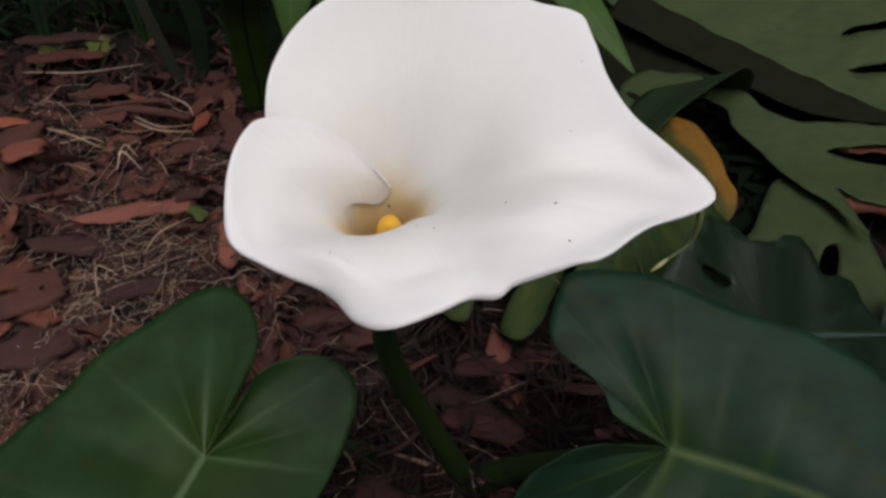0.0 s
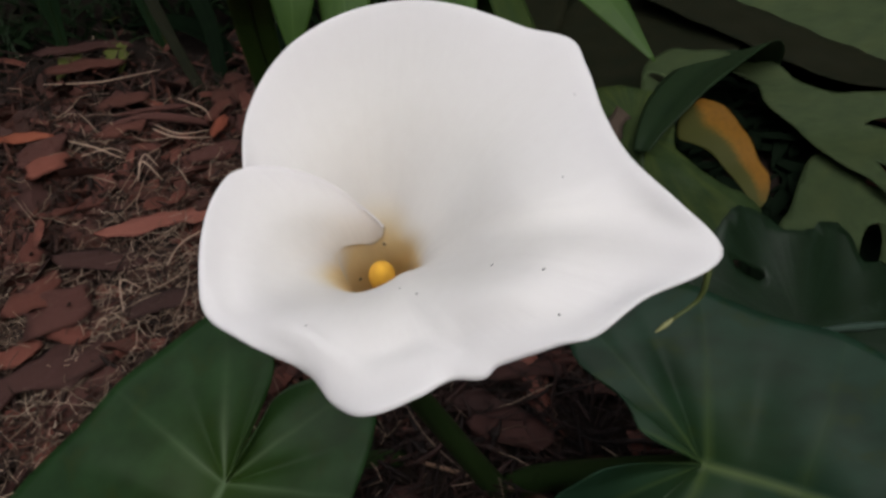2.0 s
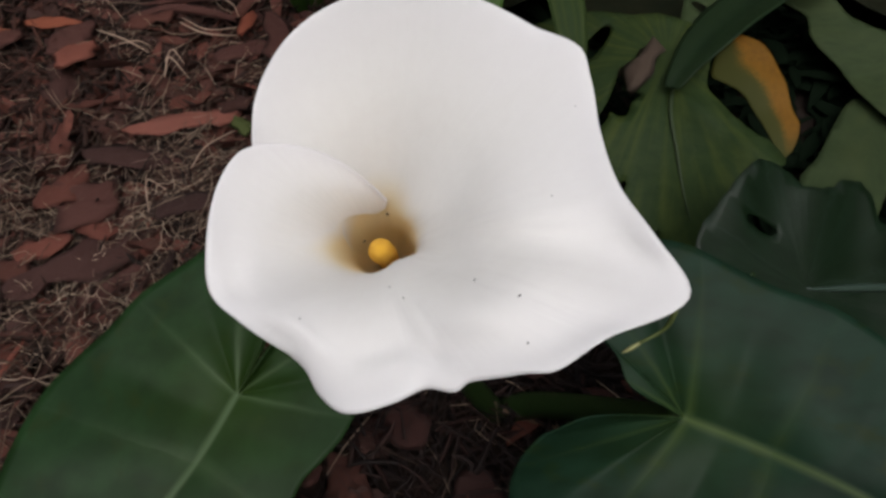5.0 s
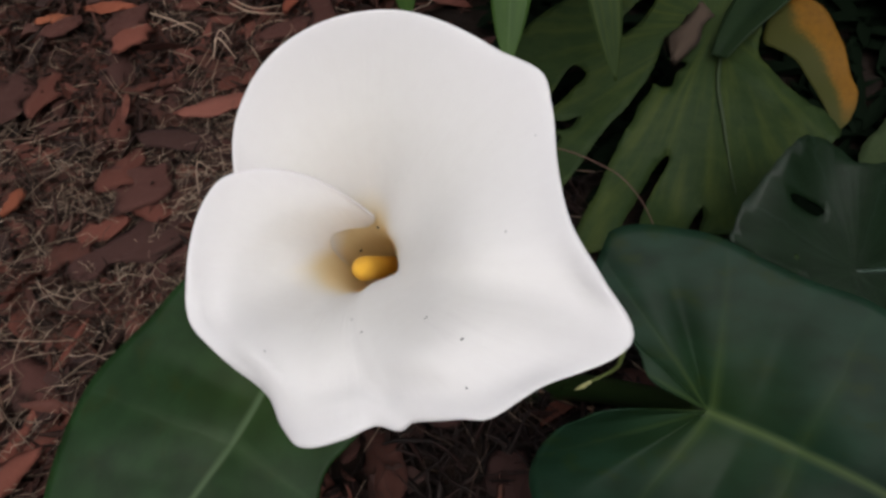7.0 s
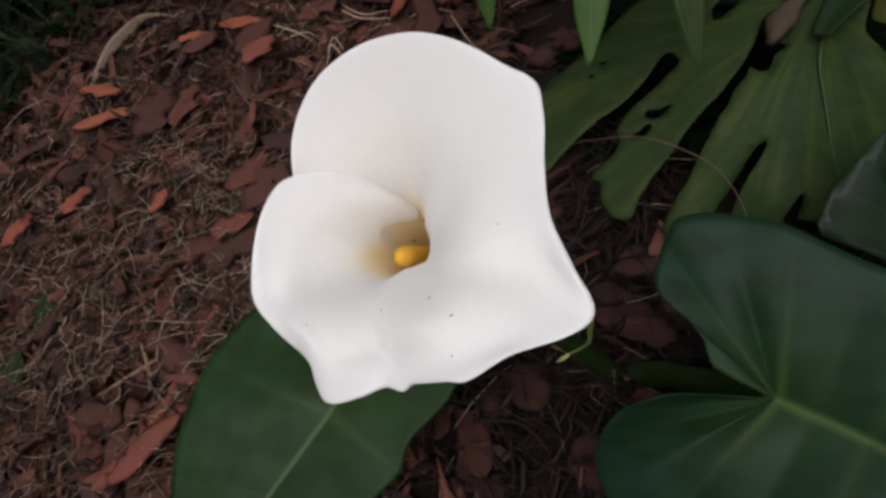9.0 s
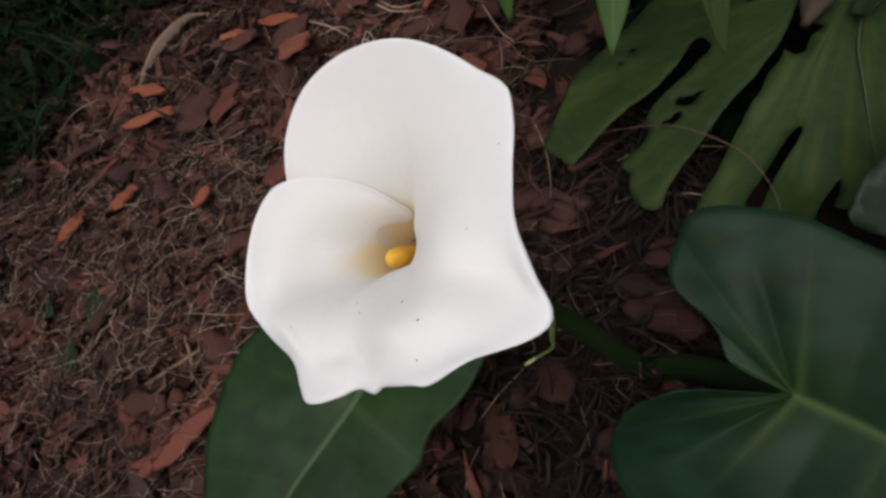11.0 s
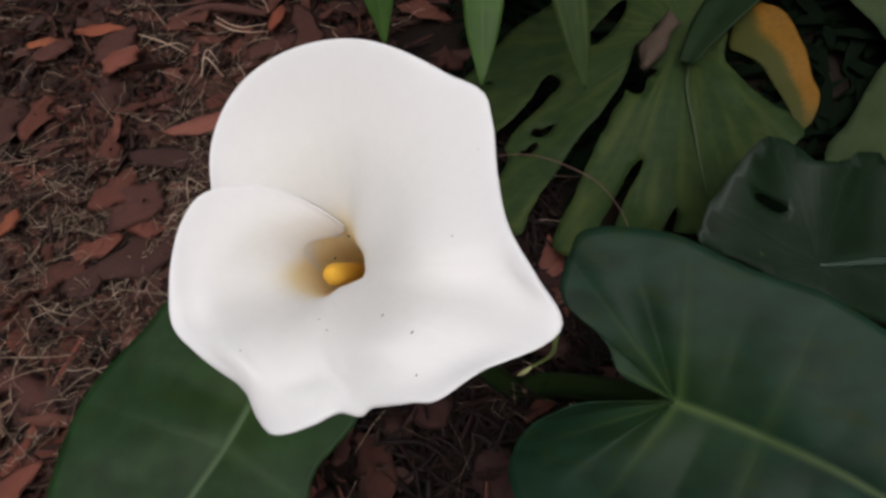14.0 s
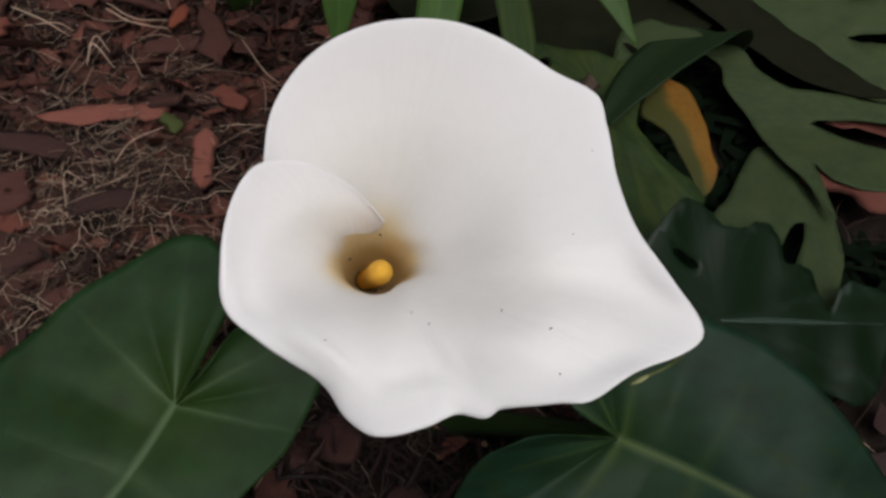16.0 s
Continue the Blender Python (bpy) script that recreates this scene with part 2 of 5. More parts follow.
YELLOW = split_material("yellowing_leaf", (0.11, 0.052, 0.007), (0.15, 0.068, 0.007), (0.18, 0.084, 0.008), 0.5, 0.14, (0.030, 0.038, 0.008))
FAR_FAN = fan_material("split_leaf_grey_fan", (0.0250, 0.0387, 0.0156), (0.0363, 0.0525, 0.0206), (0.0450, 0.0587, 0.0213), (0.0562, 0.0700, 0.0350), 0.55, 0.14, 3.0)
YOUNG_FAN = fan_material("young_leaf_fan", (0.0032, 0.0089, 0.0032), (0.0069, 0.0161, 0.0064), (0.0085, 0.0202, 0.0101), (0.0322, 0.0532, 0.0403), 0.30, 0.17, 1.2)
YOUNG_RIB = Nodes("young_leaf_rib").done((0.028, 0.046, 0.035), 0.35, 0.4)
# brownish green darkened for back leaves; their shade is painted into it
SHADED_BROWN = split_material("shaded_brown_leaf", (0.006, 0.008, 0.004), (0.010, 0.010, 0.005), (0.012, 0.012, 0.006), 0.6, 0.05)
ARCH = split_material("arching_leaf_green", (0.0081, 0.0180, 0.0072), (0.0117, 0.0243, 0.0090), (0.0153, 0.0279, 0.0108), 0.45)
FRESH = leaf_material("fresh_leaf_green", (0.026, 0.056, 0.011), (0.037, 0.074, 0.014), (0.046, 0.085, 0.021), 0.45, 5.0, 0.05)
OLIVE = leaf_material("weed_olive", (0.030, 0.040, 0.012), (0.042, 0.052, 0.016), (0.05, 0.06, 0.02), 0.5, 4.0, 0.06)
LIME = leaf_material("weed_yellow_green", (0.060, 0.070, 0.016), (0.085, 0.095, 0.022), (0.10, 0.11, 0.03), 0.5, 4.0, 0.06)
RIB = Nodes("pale_rib").done((0.024, 0.037, 0.015), 0.5, 0.2)
# nearly black green: the shade below the split leaves, put into colour
SHADED_LOW_GREEN = leaf_material("shaded_low_leaf", (0.0014, 0.0032, 0.0014), (0.0022, 0.005, 0.002), (0.003, 0.006, 0.003), 0.7, 4.0, 0.06, None, 0.03)
WEED_MID = leaf_material("weed_mid_green", (0.008, 0.022, 0.008), (0.012, 0.030, 0.011), (0.018, 0.036, 0.015), 0.5, 4.0, 0.06)
STALK = stalk_material()
SPADIX = spadix_material()
TAIL = Nodes("green_tail").done((0.075, 0.095, 0.026), 0.5)
TAIL_TIP = Nodes("dry_tail_tip").done((0.30, 0.30, 0.13), 0.6)
SPECK = Nodes("dark_speck").done((0.010, 0.008, 0.007), 0.6)
SOIL = soil_material()
NEEDLE = litter_material("dry_needles", (0.030, 0.016, 0.011), (0.095, 0.055, 0.038), (0.46, 0.34, 0.25), 0.7, True, 70.0, 0.60)
FIBRE = litter_material("pale_fibres", (0.16, 0.11, 0.08), (0.34, 0.25, 0.18), (0.60, 0.47, 0.36), 0.7, True)
CRUMB = litter_material("bark_crumbs", (0.012, 0.006, 0.004), (0.040, 0.016, 0.011), (0.105, 0.038, 0.025), 0.85, True)
RUSSET_BITS = litter_material("russet_leaf_bits", (0.024, 0.010, 0.008), (0.075, 0.027, 0.019), (0.155, 0.050, 0.034), 0.75, True, 45.0)
BARK = litter_material("red_bark", (0.070, 0.024, 0.016), (0.15, 0.046, 0.031), (0.23, 0.072, 0.048), 0.8)
PINK_BARK = litter_material("pinkish_bark", (0.22, 0.078, 0.056), (0.26, 0.090, 0.064), (0.24, 0.082, 0.060), 0.8)
# red bark taken darker, with the shade below the flower painted in
SHADED_MAROON = litter_material("shaded_maroon_bark", (0.034, 0.0105, 0.0080), (0.050, 0.0150, 0.0110), (0.068, 0.0200, 0.0145), 0.75)
RUSSET = litter_material("russet_bark", (0.050, 0.018, 0.013), (0.085, 0.028, 0.019), (0.13, 0.041, 0.028), 0.8)
# dark bark and straw whose colour carries the shade under the flower
SHADED_BARK = litter_material("shaded_bark", (0.016, 0.005, 0.0035), (0.022, 0.0065, 0.0045), (0.030, 0.008, 0.006), 0.7)
SHADED_STRAW = litter_material("damp_straw", (0.006, 0.0022, 0.0016), (0.014, 0.0050, 0.0036), (0.030, 0.0095, 0.0065), 0.7, True)
ORANGE = litter_material("orange_dead_leaf", (0.28, 0.080, 0.040), (0.34, 0.105, 0.050), (0.25, 0.066, 0.036), 0.75)
PURPLE = litter_material("purplish_bark", (0.040, 0.017, 0.014), (0.072, 0.027, 0.021), (0.105, 0.038, 0.029), 0.8)
TWIG = litter_material("dry_twig", (0.30, 0.16, 0.09), (0.34, 0.19, 0.11), (0.26, 0.14, 0.08), 0.7)
PALE = litter_material("pale_dry_blade", (0.50, 0.36, 0.27), (0.54, 0.39, 0.29), (0.52, 0.37, 0.28), 0.75)
SCRAP = litter_material("pinkish_dry_leaf", (0.070, 0.049, 0.034), (0.080, 0.055, 0.038), (0.075, 0.050, 0.035), 0.8)
STRAW = litter_material("pink_straw", (0.12, 0.065, 0.05), (0.13, 0.07, 0.055), (0.125, 0.07, 0.05), 0.7)
DRY = litter_material("papery_dry_leaf", (0.26, 0.16, 0.10), (0.30, 0.19, 0.13), (0.28, 0.17, 0.11), 0.8)
# leaf green brought near black; the shade behind the bed sits in it
SHADED_WEED = leaf_material("shaded_weed_green", (0.0018, 0.0045, 0.002), (0.003, 0.0075, 0.003), (0.006, 0.012, 0.005), 0.7, 4.0, 0.06, None, 0.03)


# ---------------------------------------------------------------- small helpers
def spline(rows, x):
    """A smooth curve through rows of (x, values...), as a list of values at x."""
    n = len(rows)
    k = 0
    while k < n - 2 and x > rows[k + 1][0]:
        k += 1
    x0, x1 = rows[k][0], rows[k + 1][0]
    f = min(1.0, max(0.0, (x - x0) / (x1 - x0)))
    out = []
    for c in range(1, len(rows[0])):
        def slope(i):
            a, b = max(i - 1, 0), min(i + 1, n - 1)
            return (rows[b][c] - rows[a][c]) / (rows[b][0] - rows[a][0])
        y0, y1, m0, m1 = rows[k][c], rows[k + 1][c], slope(k) * (x1 - x0), slope(k + 1) * (x1 - x0)
        out.append((2 * f**3 - 3 * f**2 + 1) * y0 + (f**3 - 2 * f**2 + f) * m0 + (3 * f**2 - 2 * f**3) * y1 + (f**3 - f**2) * m1)
    return out


def along(points, count):
    """count points at even steps of arc along a smooth curve through points."""
    d, rows = 0.0, []
    for i, p in enumerate(points):
        if i:
            d += max(1e-5, math.dist(p, points[i - 1]))
        rows.append((d, *p))
    return [Vector(spline(rows, d * k / (count - 1))) for k in range(count)]


def thing(name, label, category, group="", kind=""):
    return tagged(new(name), label, category, group, kind)


def part(name, bm, material, parent=None, label="", smooth=True):
    me = bpy.data.meshes.new(name)
    bm.to_mesh(me)
    bm.free()
    me.materials.append(material)
    if smooth:
        me.polygons.foreach_set("use_smooth", [True] * len(me.polygons))
    ob = new(name, me)
    if parent is not None:
        ob.parent = parent
    if label:
        ob["label"] = label
    return ob


def sheet(rows, uvs=None, bm=None):
    """A bmesh of quads over rows of points, with UVs."""
    bm = bm or bmesh.new()
    uv = bm.loops.layers.uv.verify()
    verts = [[bm.verts.new(p) for p in row] for row in rows]
    nr, nc = len(rows), len(rows[0])
    for i in range(nr - 1):
        for j in range(nc - 1):
            corners = ((i, j), (i, j + 1), (i + 1, j + 1), (i + 1, j))
            try:
                f = bm.faces.new([verts[a][b] for a, b in corners])
            except ValueError:
                continue
            for loop, (a, b) in zip(f.loops, corners):
                loop[uv].uv = uvs[a][b] if uvs else (a / (nr - 1), b / (nc - 1))
    return bm


def thicken(ob, metres, offset=-1.0):
    m = ob.modifiers.new("thickness", "SOLIDIFY")
    m.thickness, m.offset = metres, offset
    return ob


def tube(points, radii, sides=8, count=24, bm=None):
    """A round stalk along points, tapering along radii."""
    path = along(points, count)
    prof = [(k / (len(radii) - 1), r) for k, r in enumerate(radii)]
    bm = bm or bmesh.new()
    rings = []
    n = Vector((0.31, 0.77, 0.55))
    for k, p in enumerate(path):
        d = (path[min(k + 1, count - 1)] - path[max(k - 1, 0)]).normalized()
        n = (n - d * n.dot(d)).normalized()
        b = d.cross(n)
        r = spline(prof, k / (count - 1))[0]
        rings.append([bm.verts.new(p + (n * math.cos(a) + b * math.sin(a)) * r) for a in (2 * math.pi * s / sides for s in range(sides))])
    for a, b in zip(rings, rings[1:]):
        for s in range(sides):
            bm.faces.new((a[s], a[(s + 1) % sides], b[(s + 1) % sides], b[s]))
    bm.faces.new(rings[0][::-1])
    bm.faces.new(rings[-1])
    return bm


def ground_height(x, y):
    z = 0.035 + 0.10 * max(-0.6, min(0.6, y - 0.5))
    return z + 0.010 * noise.noise((x * 6, y * 6, 0)) + 0.005 * noise.noise((x * 22, y * 22, 3))


# ---------------------------------------------------------------- ground
def build_ground():
    def stops(near0, near1, step):
        inner = [near0 + step * k for k in range(int((near1 - near0) / step) + 1)]
        far = [1.2, 2.0, 4.0, 9.0, 25.0, 80.0, 300.0]
        return [near0 - f for f in reversed(far)] + inner + [near1 + f for f in far]
    xs, ys = stops(-1.6, 1.2, 0.02), stops(-0.3, 1.9, 0.02)
    rows = [[Vector((x, y, ground_height(x, y))) for y in ys] for x in xs]
    ob = part("ground", sheet(rows), SOIL)
    tagged(ob, "dark soil under reddish-brown mulch", "ground", kind="structure")


build_ground()


def build_sky_block():
    """An added, unseen ring of hedge that keeps low sky light off the bed."""
    rows = []
    for k in range(121):
        a = 2 * math.pi * k / 120
        row = []
        for j in range(13):
            h = -0.1 + 2.0 * j / 12
            r = 2.9 - 1.25 * max(0.0, math.sin(a)) - 0.25 * j / 12 + 0.22 * noise.noise((math.cos(a) * 4, math.sin(a) * 4, h * 2.2))
            row.append(Vector((-0.1 + r * math.cos(a), 0.4 + r * math.sin(a), h)))
        rows.append(row)
    rows[-1] = [p.copy() for p in rows[0]]
    ob = thicken(part("hedge_backdrop", sheet(rows), SHADED_WEED), 0.15, 1.0)
    tagged(ob, "unseen dark green hedge added to block low sky light", "hedge", kind="structure")


build_sky_block()

# ---------------------------------------------------------------- calla flower
# the margin: turn in degrees about the axis, radius and height in mm
MARGIN = [
    (89, 18.0, -17.8), (105, 24.6, -11.5), (139, 46.3, 9.5), (150, 49.9, 15.9), (184, 46.4, 25.5), (199, 46.9, 28.9), (213, 41.9, 34.6), (235, 37.3, 41.3),
    (246, 38.2, 43.4), (256, 41.5, 49.3), (266, 42.4, 56.6), (282, 39.9, 59.6), (293.5, 39.1, 59.2), (301.3, 42.1, 62.4), (307, 41.8, 63.8), (320, 47.4, 71.1),
    (324.6, 51.4, 73.8), (338, 58.5, 73.2), (348, 72.8, 69.9), (352, 74.8, 67.4), (360, 67.8, 63.2), (373, 62.5, 55.3), (387, 65.4, 46.8), (399, 73.1, 41.0),
    (405, 76.9, 39.3), (416, 75.5, 32.6), (443, 77.0, 24.3), (470, 70.9, 17.6), (490, 60.4, 11.9), (503, 50.0, 9.0), (520, 40.0, 2.0), (545, 28.0, -12.0),
    (575, 18.0, -28.0),
]
# the wall between throat and margin: turn, radius and height in the throat, at the lip and on the flare
THROAT = [
    (89, 12.0, -40.0), (125, 12.0, -38.0), (155, 13.0, -32.0), (190, 11.8, -23.4), (225, 9.6, -5.2), (262, 7.8, 6.6), (298, 6.6, 11.1), (325, 6.7, 10.4), (345, 9.2, 7.2),
    (358, 12.0, 2.5), (380, 11.6, -6.0), (412, 11.6, -20.8), (445, 12.4, -35.1), (480, 13.2, -36.0), (515, 13.2, -34.0), (545, 12.4, -32.0), (575, 11.5, -42.0),
]
LIP = [
    (89, 13.5, -34.0), (125, 16.0, -24.0), (155, 20.0, -12.0), (190, 18.1, 0.6), (225, 15.4, 20.5), (262, 12.0, 29.4), (298, 11.9, 34.5), (325, 14.9, 34.5), (345, 18.0, 29.5),
    (358, 18.4, 23.5), (380, 18.3, 15.9), (412, 17.0, 2.0), (445, 18.4, -22.2), (480, 20.2, -22.0), (515, 18.5, -17.0), (545, 15.5, -22.0), (575, 13.0, -36.0),
]
FLARE = [
    (89, 15.5, -26.0), (125, 25.0, -9.0), (155, 32.0, 6.0), (190, 33.7, 19.2), (225, 28.7, 42.1), (262, 24.8, 49.2), (298, 24.2, 52.4), (325, 31.4, 62.0), (345, 37.6, 60.2),
    (358, 37.0, 52.5), (380, 34.6, 40.6), (412, 40.4, 21.0), (445, 43.2, 4.4), (480, 38.0, -1.0), (515, 30.0, -5.0), (545, 21.0, -16.0), (575, 15.5, -31.0),
]


def on_flower(turn, r, h):
    a = radians(turn)
    return HEART + (EAST * math.cos(a) + NORTH * math.sin(a)) * (r / 1000) + AXIS * (h / 1000)


def build_flower():
    lily = thing("calla_lily", "white calla lily flower with yellow spadix on green stem", "flower")
    turns = 300

    def profile(turn):
        """The section of the spathe at one turn, from its foot to the rolled margin, as radius and height."""
        r, h = spline(MARGIN, turn)
        wall = spline(THROAT, turn) + spline(LIP, turn) + spline(FLARE, turn)
        over = 0.7 * (turn - 89) / 486
        near = [spline(MARGIN, min(575, max(89, turn + d))) for d in range(-15, 16, 5)]
        soft_r, soft_h = (sum(v) / len(near) for v in zip(*near))
        size = 0.8 + 0.2 * math.sin(turn * 0.11) + 0.8 * max(0.0, 1 - abs(turn - 228) / 60)
        size *= min(1.0, 0.12 + (turn - 89) / 90)
        lean = math.atan2(h - wall[5], r - wall[4])
        r, h = r - math.cos(lean) * size * 0.55, h - math.sin(lean) * size * 0.55
        prof = [(4.3, -77.0), (9.0 + over, -54.0), (wall[0] + over, wall[1]), (wall[2], wall[3]), (wall[4], wall[5]),
                (wall[4] + 0.72 * (soft_r - wall[4]), wall[5] + 0.72 * (soft_h - wall[5])), (r, h)]
        d, table = 0.0, []
        for i, (a, b) in enumerate(prof):
            if i:
                d += math.hypot(a - prof[i - 1][0], b - prof[i - 1][1]) ** 0.8
            table.append((d, a, b))
        line = [spline(table, d * j / 46) for j in range(47)]
        # a shallow channel runs inside the rim at the front, and the tip is pinched
        groove = spline([(89, 0), (175, 0), (205, 0.3), (225, 0.8), (240, 1.6), (265, 2.4), (295, 2.2), (315, 1.2), (335, 0), (575, 0)], turn)[0]
        bed_row = spline([(89, 42), (205, 42), (225, 41.4), (245, 40.9), (262, 40.6), (285, 41.2), (305, 42.4), (575, 42.3)], turn)[0]
        pinch = 4.2 * math.exp(-(((turn - 357) / 7.5) ** 2))
        for j in range(30, 46):
            dip = groove * math.exp(-(((j - bed_row) / (3.2 if j < bed_row else 0.75)) ** 2))
            dip += 0.42 * math.exp(-(((turn - 360) / 13) ** 2)) * math.cos(0.72 * (turn - 352) + 0.05 * j) * min(1.0, max(0.0, (j - 37) / 5)) * min(1.0, (46 - j) / 6)
            dip += 2.2 * math.exp(-(((turn - 201) / 9) ** 2)) * math.exp(-(((j - 42.8) / 1.3) ** 2))
            dip += pinch * min(1.0, max(0.0, (j - 32) / 8)) * min(1.0, (46 - j) / 3)
            ux, uy = line[j + 1][0] - line[j - 1][0], line[j + 1][1] - line[j - 1][1]
            size_u = math.hypot(ux, uy) or 1.0
            line[j] = (line[j][0] + dip * uy / size_u, line[j][1] - dip * ux / size_u)
        lean = math.atan2(line[-1][1] - line[-3][1], line[-1][0] - line[-3][0])
        a, b = line[-1]
        for j in range(1, 7):
            lean -= 0.36
            a, b = a + math.cos(lean) * size * 0.42, b + math.sin(lean) * size * 0.42
            line.append((a, b))
        return line

    table = [profile(89 + k) for k in range(487)]
    edge = [(0, 105), (15, 92), (21, 74), (26, 52), (28, 39), (29.5, 29), (32, 16), (36, 6), (41, 0), (46, 0), (52, 0)]
    slant = [spline(edge, j)[0] for j in range(53)]
    rows, uvs = [], []
    for k in range(turns + 1):
        row, uv = [], []
        for j in range(53):
            # the inner margin slants from the curl's tip down into the throat
            turn = 89 + 486 * k / turns + slant[j] * max(0.0, 1 - k / 165)
            q = min(485, int(turn - 89))
            f = turn - 89 - q
            (r0, h0), (r1, h1) = table[q][j], table[q + 1][j]
            row.append(on_flower(turn, r0 + (r1 - r0) * f, h0 + (h1 - h0) * f))
            uv.append(((turn - 89) / 486, j / 52))
        rows.append(row)
        uvs.append(uv)
    spathe = thicken(part("spathe", sheet(rows, uvs), PETAL, lily), 0.0007, -1.0)
    spathe["label"] = "creamy white trumpet-shaped spathe with rolled margin"
    tip, end = on_flower(351, 75.0, 66.0), Vector((0.053, 0.1435, 0.390))
    mid = tip.lerp(end, 0.55) + Vector((0.004, 0.001, -0.002))
    tail = part("tail", tube([tip - AXIS * 0.006 - EAST * 0.010, tip - AXIS * 0.004 - EAST * 0.001, tip.lerp(mid, 0.55), mid, mid.lerp(end, 0.62)], [0.0022, 0.0015, 0.0008, 0.0005, 0.0004], 8, 20), TAIL, lily, "thin curled green tail")
    part("tail_tip", tube([mid.lerp(end, 0.58), mid.lerp(end, 0.8) + AXIS * 0.0004, end], [0.0004, 0.0006, 0.0002], 8, 10), TAIL_TIP, tail, "pale dry end of the tail")
    body = [0.0043] * 27 + [0.0042, 0.0039, 0.0031, 0.0016]
    part("spadix", tube([HEART - AXIS * 0.076, HEART - AXIS * 0.03 + EAST * 0.0006, HEART - AXIS * 0.012, HEART], body, 20, 62), SPADIX, lily, "yellow finger-like spadix")
    foot = HEART - AXIS * 0.076
    part("stem", tube([foot - AXIS * 0.001, foot - AXIS * 0.02, (-0.03, 0.275, 0.23), (-0.012, 0.31, 0.13), (0.02, 0.335, 0.02)], [0.0055, 0.0066, 0.0075, 0.0085, 0.010], 14, 40), STALK, lily, "thick smooth green stem")
    return lily


build_flower()


# ---------------------------------------------------------------- broad leaves
def broad_leaf(name, label, joint, ribs, halves, base_share, material, foot, arch=0.06, thick=0.0006, girth=1.0):
    """A heart-shaped leaf: joint, midrib points, two margins from the sinus round to the tip, and a stalk to the ground."""
    leaf = thing(name, label, "leaf")
    rib = along([joint, *ribs], 60)
    bm = bmesh.new()
    for side, margin in enumerate(halves):
        edge = along(margin, 110)
        rows, uvs = [], []
        for i, e in enumerate(edge):
            s = i / 109
            f = max(0.0, (s - base_share) / (1 - base_share)) ** 1.25
            root = rib[min(59, int(f * 59))].lerp(rib[min(59, int(f * 59) + 1)], f * 59 - int(f * 59))
            row = []
            reach = (e - root).length
            up = Vector((0.0, -0.45, 0.89))
            for j in range(19):
                w = j / 18
                p = root.lerp(e, w)
                swell = math.sin(math.pi * w ** 0.8)
                p += up * (arch * reach * swell)
                p += up * ((0.03 + 0.05 * (1 - w) ** 2) * reach * math.sin(math.pi * min(1.0, w * 1.1)) * (abs(math.sin(math.pi * 6 * s)) - 0.5))
                p += up * 0.003 * noise.noise((p.x * 18 + side * 5, p.y * 18, p.z * 18)) * w
                row.append(p)
            rows.append(row)
            uvs.append([(s, j / 18) for j in range(19)])
        sheet(rows, uvs, bm)
    bmesh.ops.remove_doubles(bm, verts=bm.verts, dist=1e-5)
    bmesh.ops.recalc_face_normals(bm, faces=bm.faces)
    blade = part("blade", bm, material, leaf)
    thicken(blade, thick, 0.0)
    part("midrib", tube([joint + Vector((0, 0, -0.0034)), *[Vector(r) + Vector((0, 0, -0.0032)) for r in ribs]], [0.0036, 0.003, 0.0022, 0.0008], 8, 40), STALK, leaf)
    part("stalk", tube([joint + Vector((0, 0, -0.002)), joint.lerp(Vector(foot), 0.35) + Vector((0, 0.01, -0.012)), joint.lerp(Vector(foot), 0.75) + Vector((0, 0.01, -0.01)), foot],
                       [r * girth for r in (0.0045, 0.0055, 0.0065, 0.0075)], 10, 30), STALK, leaf)
    return leaf


OUTER_HALF = [
    (-0.137, 0.26, 0.168), (-0.131, 0.274, 0.173), (-0.125, 0.292, 0.178), (-0.118, 0.32, 0.19), (-0.123, 0.342, 0.201), (-0.135, 0.353, 0.209), (-0.145, 0.353, 0.212), (-0.16, 0.348, 0.212), (-0.184, 0.327, 0.207),
    (-0.206, 0.306, 0.202), (-0.223, 0.281, 0.194), (-0.237, 0.262, 0.189), (-0.248, 0.236, 0.186), (-0.254, 0.2, 0.18), (-0.256, 0.165, 0.166), (-0.25, 0.12, 0.14), (-0.205, 0.06, 0.1),
]
INNER_HALF = [
    (-0.135, 0.257, 0.17), (-0.124, 0.262, 0.187), (-0.115, 0.275, 0.196), (-0.107, 0.287, 0.203), (-0.092, 0.296, 0.205), (-0.074, 0.3, 0.203), (-0.058, 0.295, 0.196), (-0.0515, 0.285, 0.188), (-0.054, 0.27, 0.178),
    (-0.06, 0.255, 0.169), (-0.064, 0.245, 0.165), (-0.07, 0.233, 0.16), (-0.081, 0.219, 0.1555), (-0.09, 0.209, 0.152), (-0.0945, 0.198, 0.1475), (-0.0955, 0.188, 0.143), (-0.107, 0.173, 0.139), (-0.15, 0.12, 0.12),
    (-0.205, 0.06, 0.1),
]
broad_leaf("calla_leaf", "large dark green heart-shaped calla leaf beneath the flower", LEFT_JOINT,
           [(-0.152, 0.216, 0.160), (-0.171, 0.181, 0.151), (-0.191, 0.143, 0.138), (-0.205, 0.06, 0.10)],
           [OUTER_HALF, INNER_HALF],
           0.42, CALLA, (-0.06, 0.37, 0.02), 0.02)
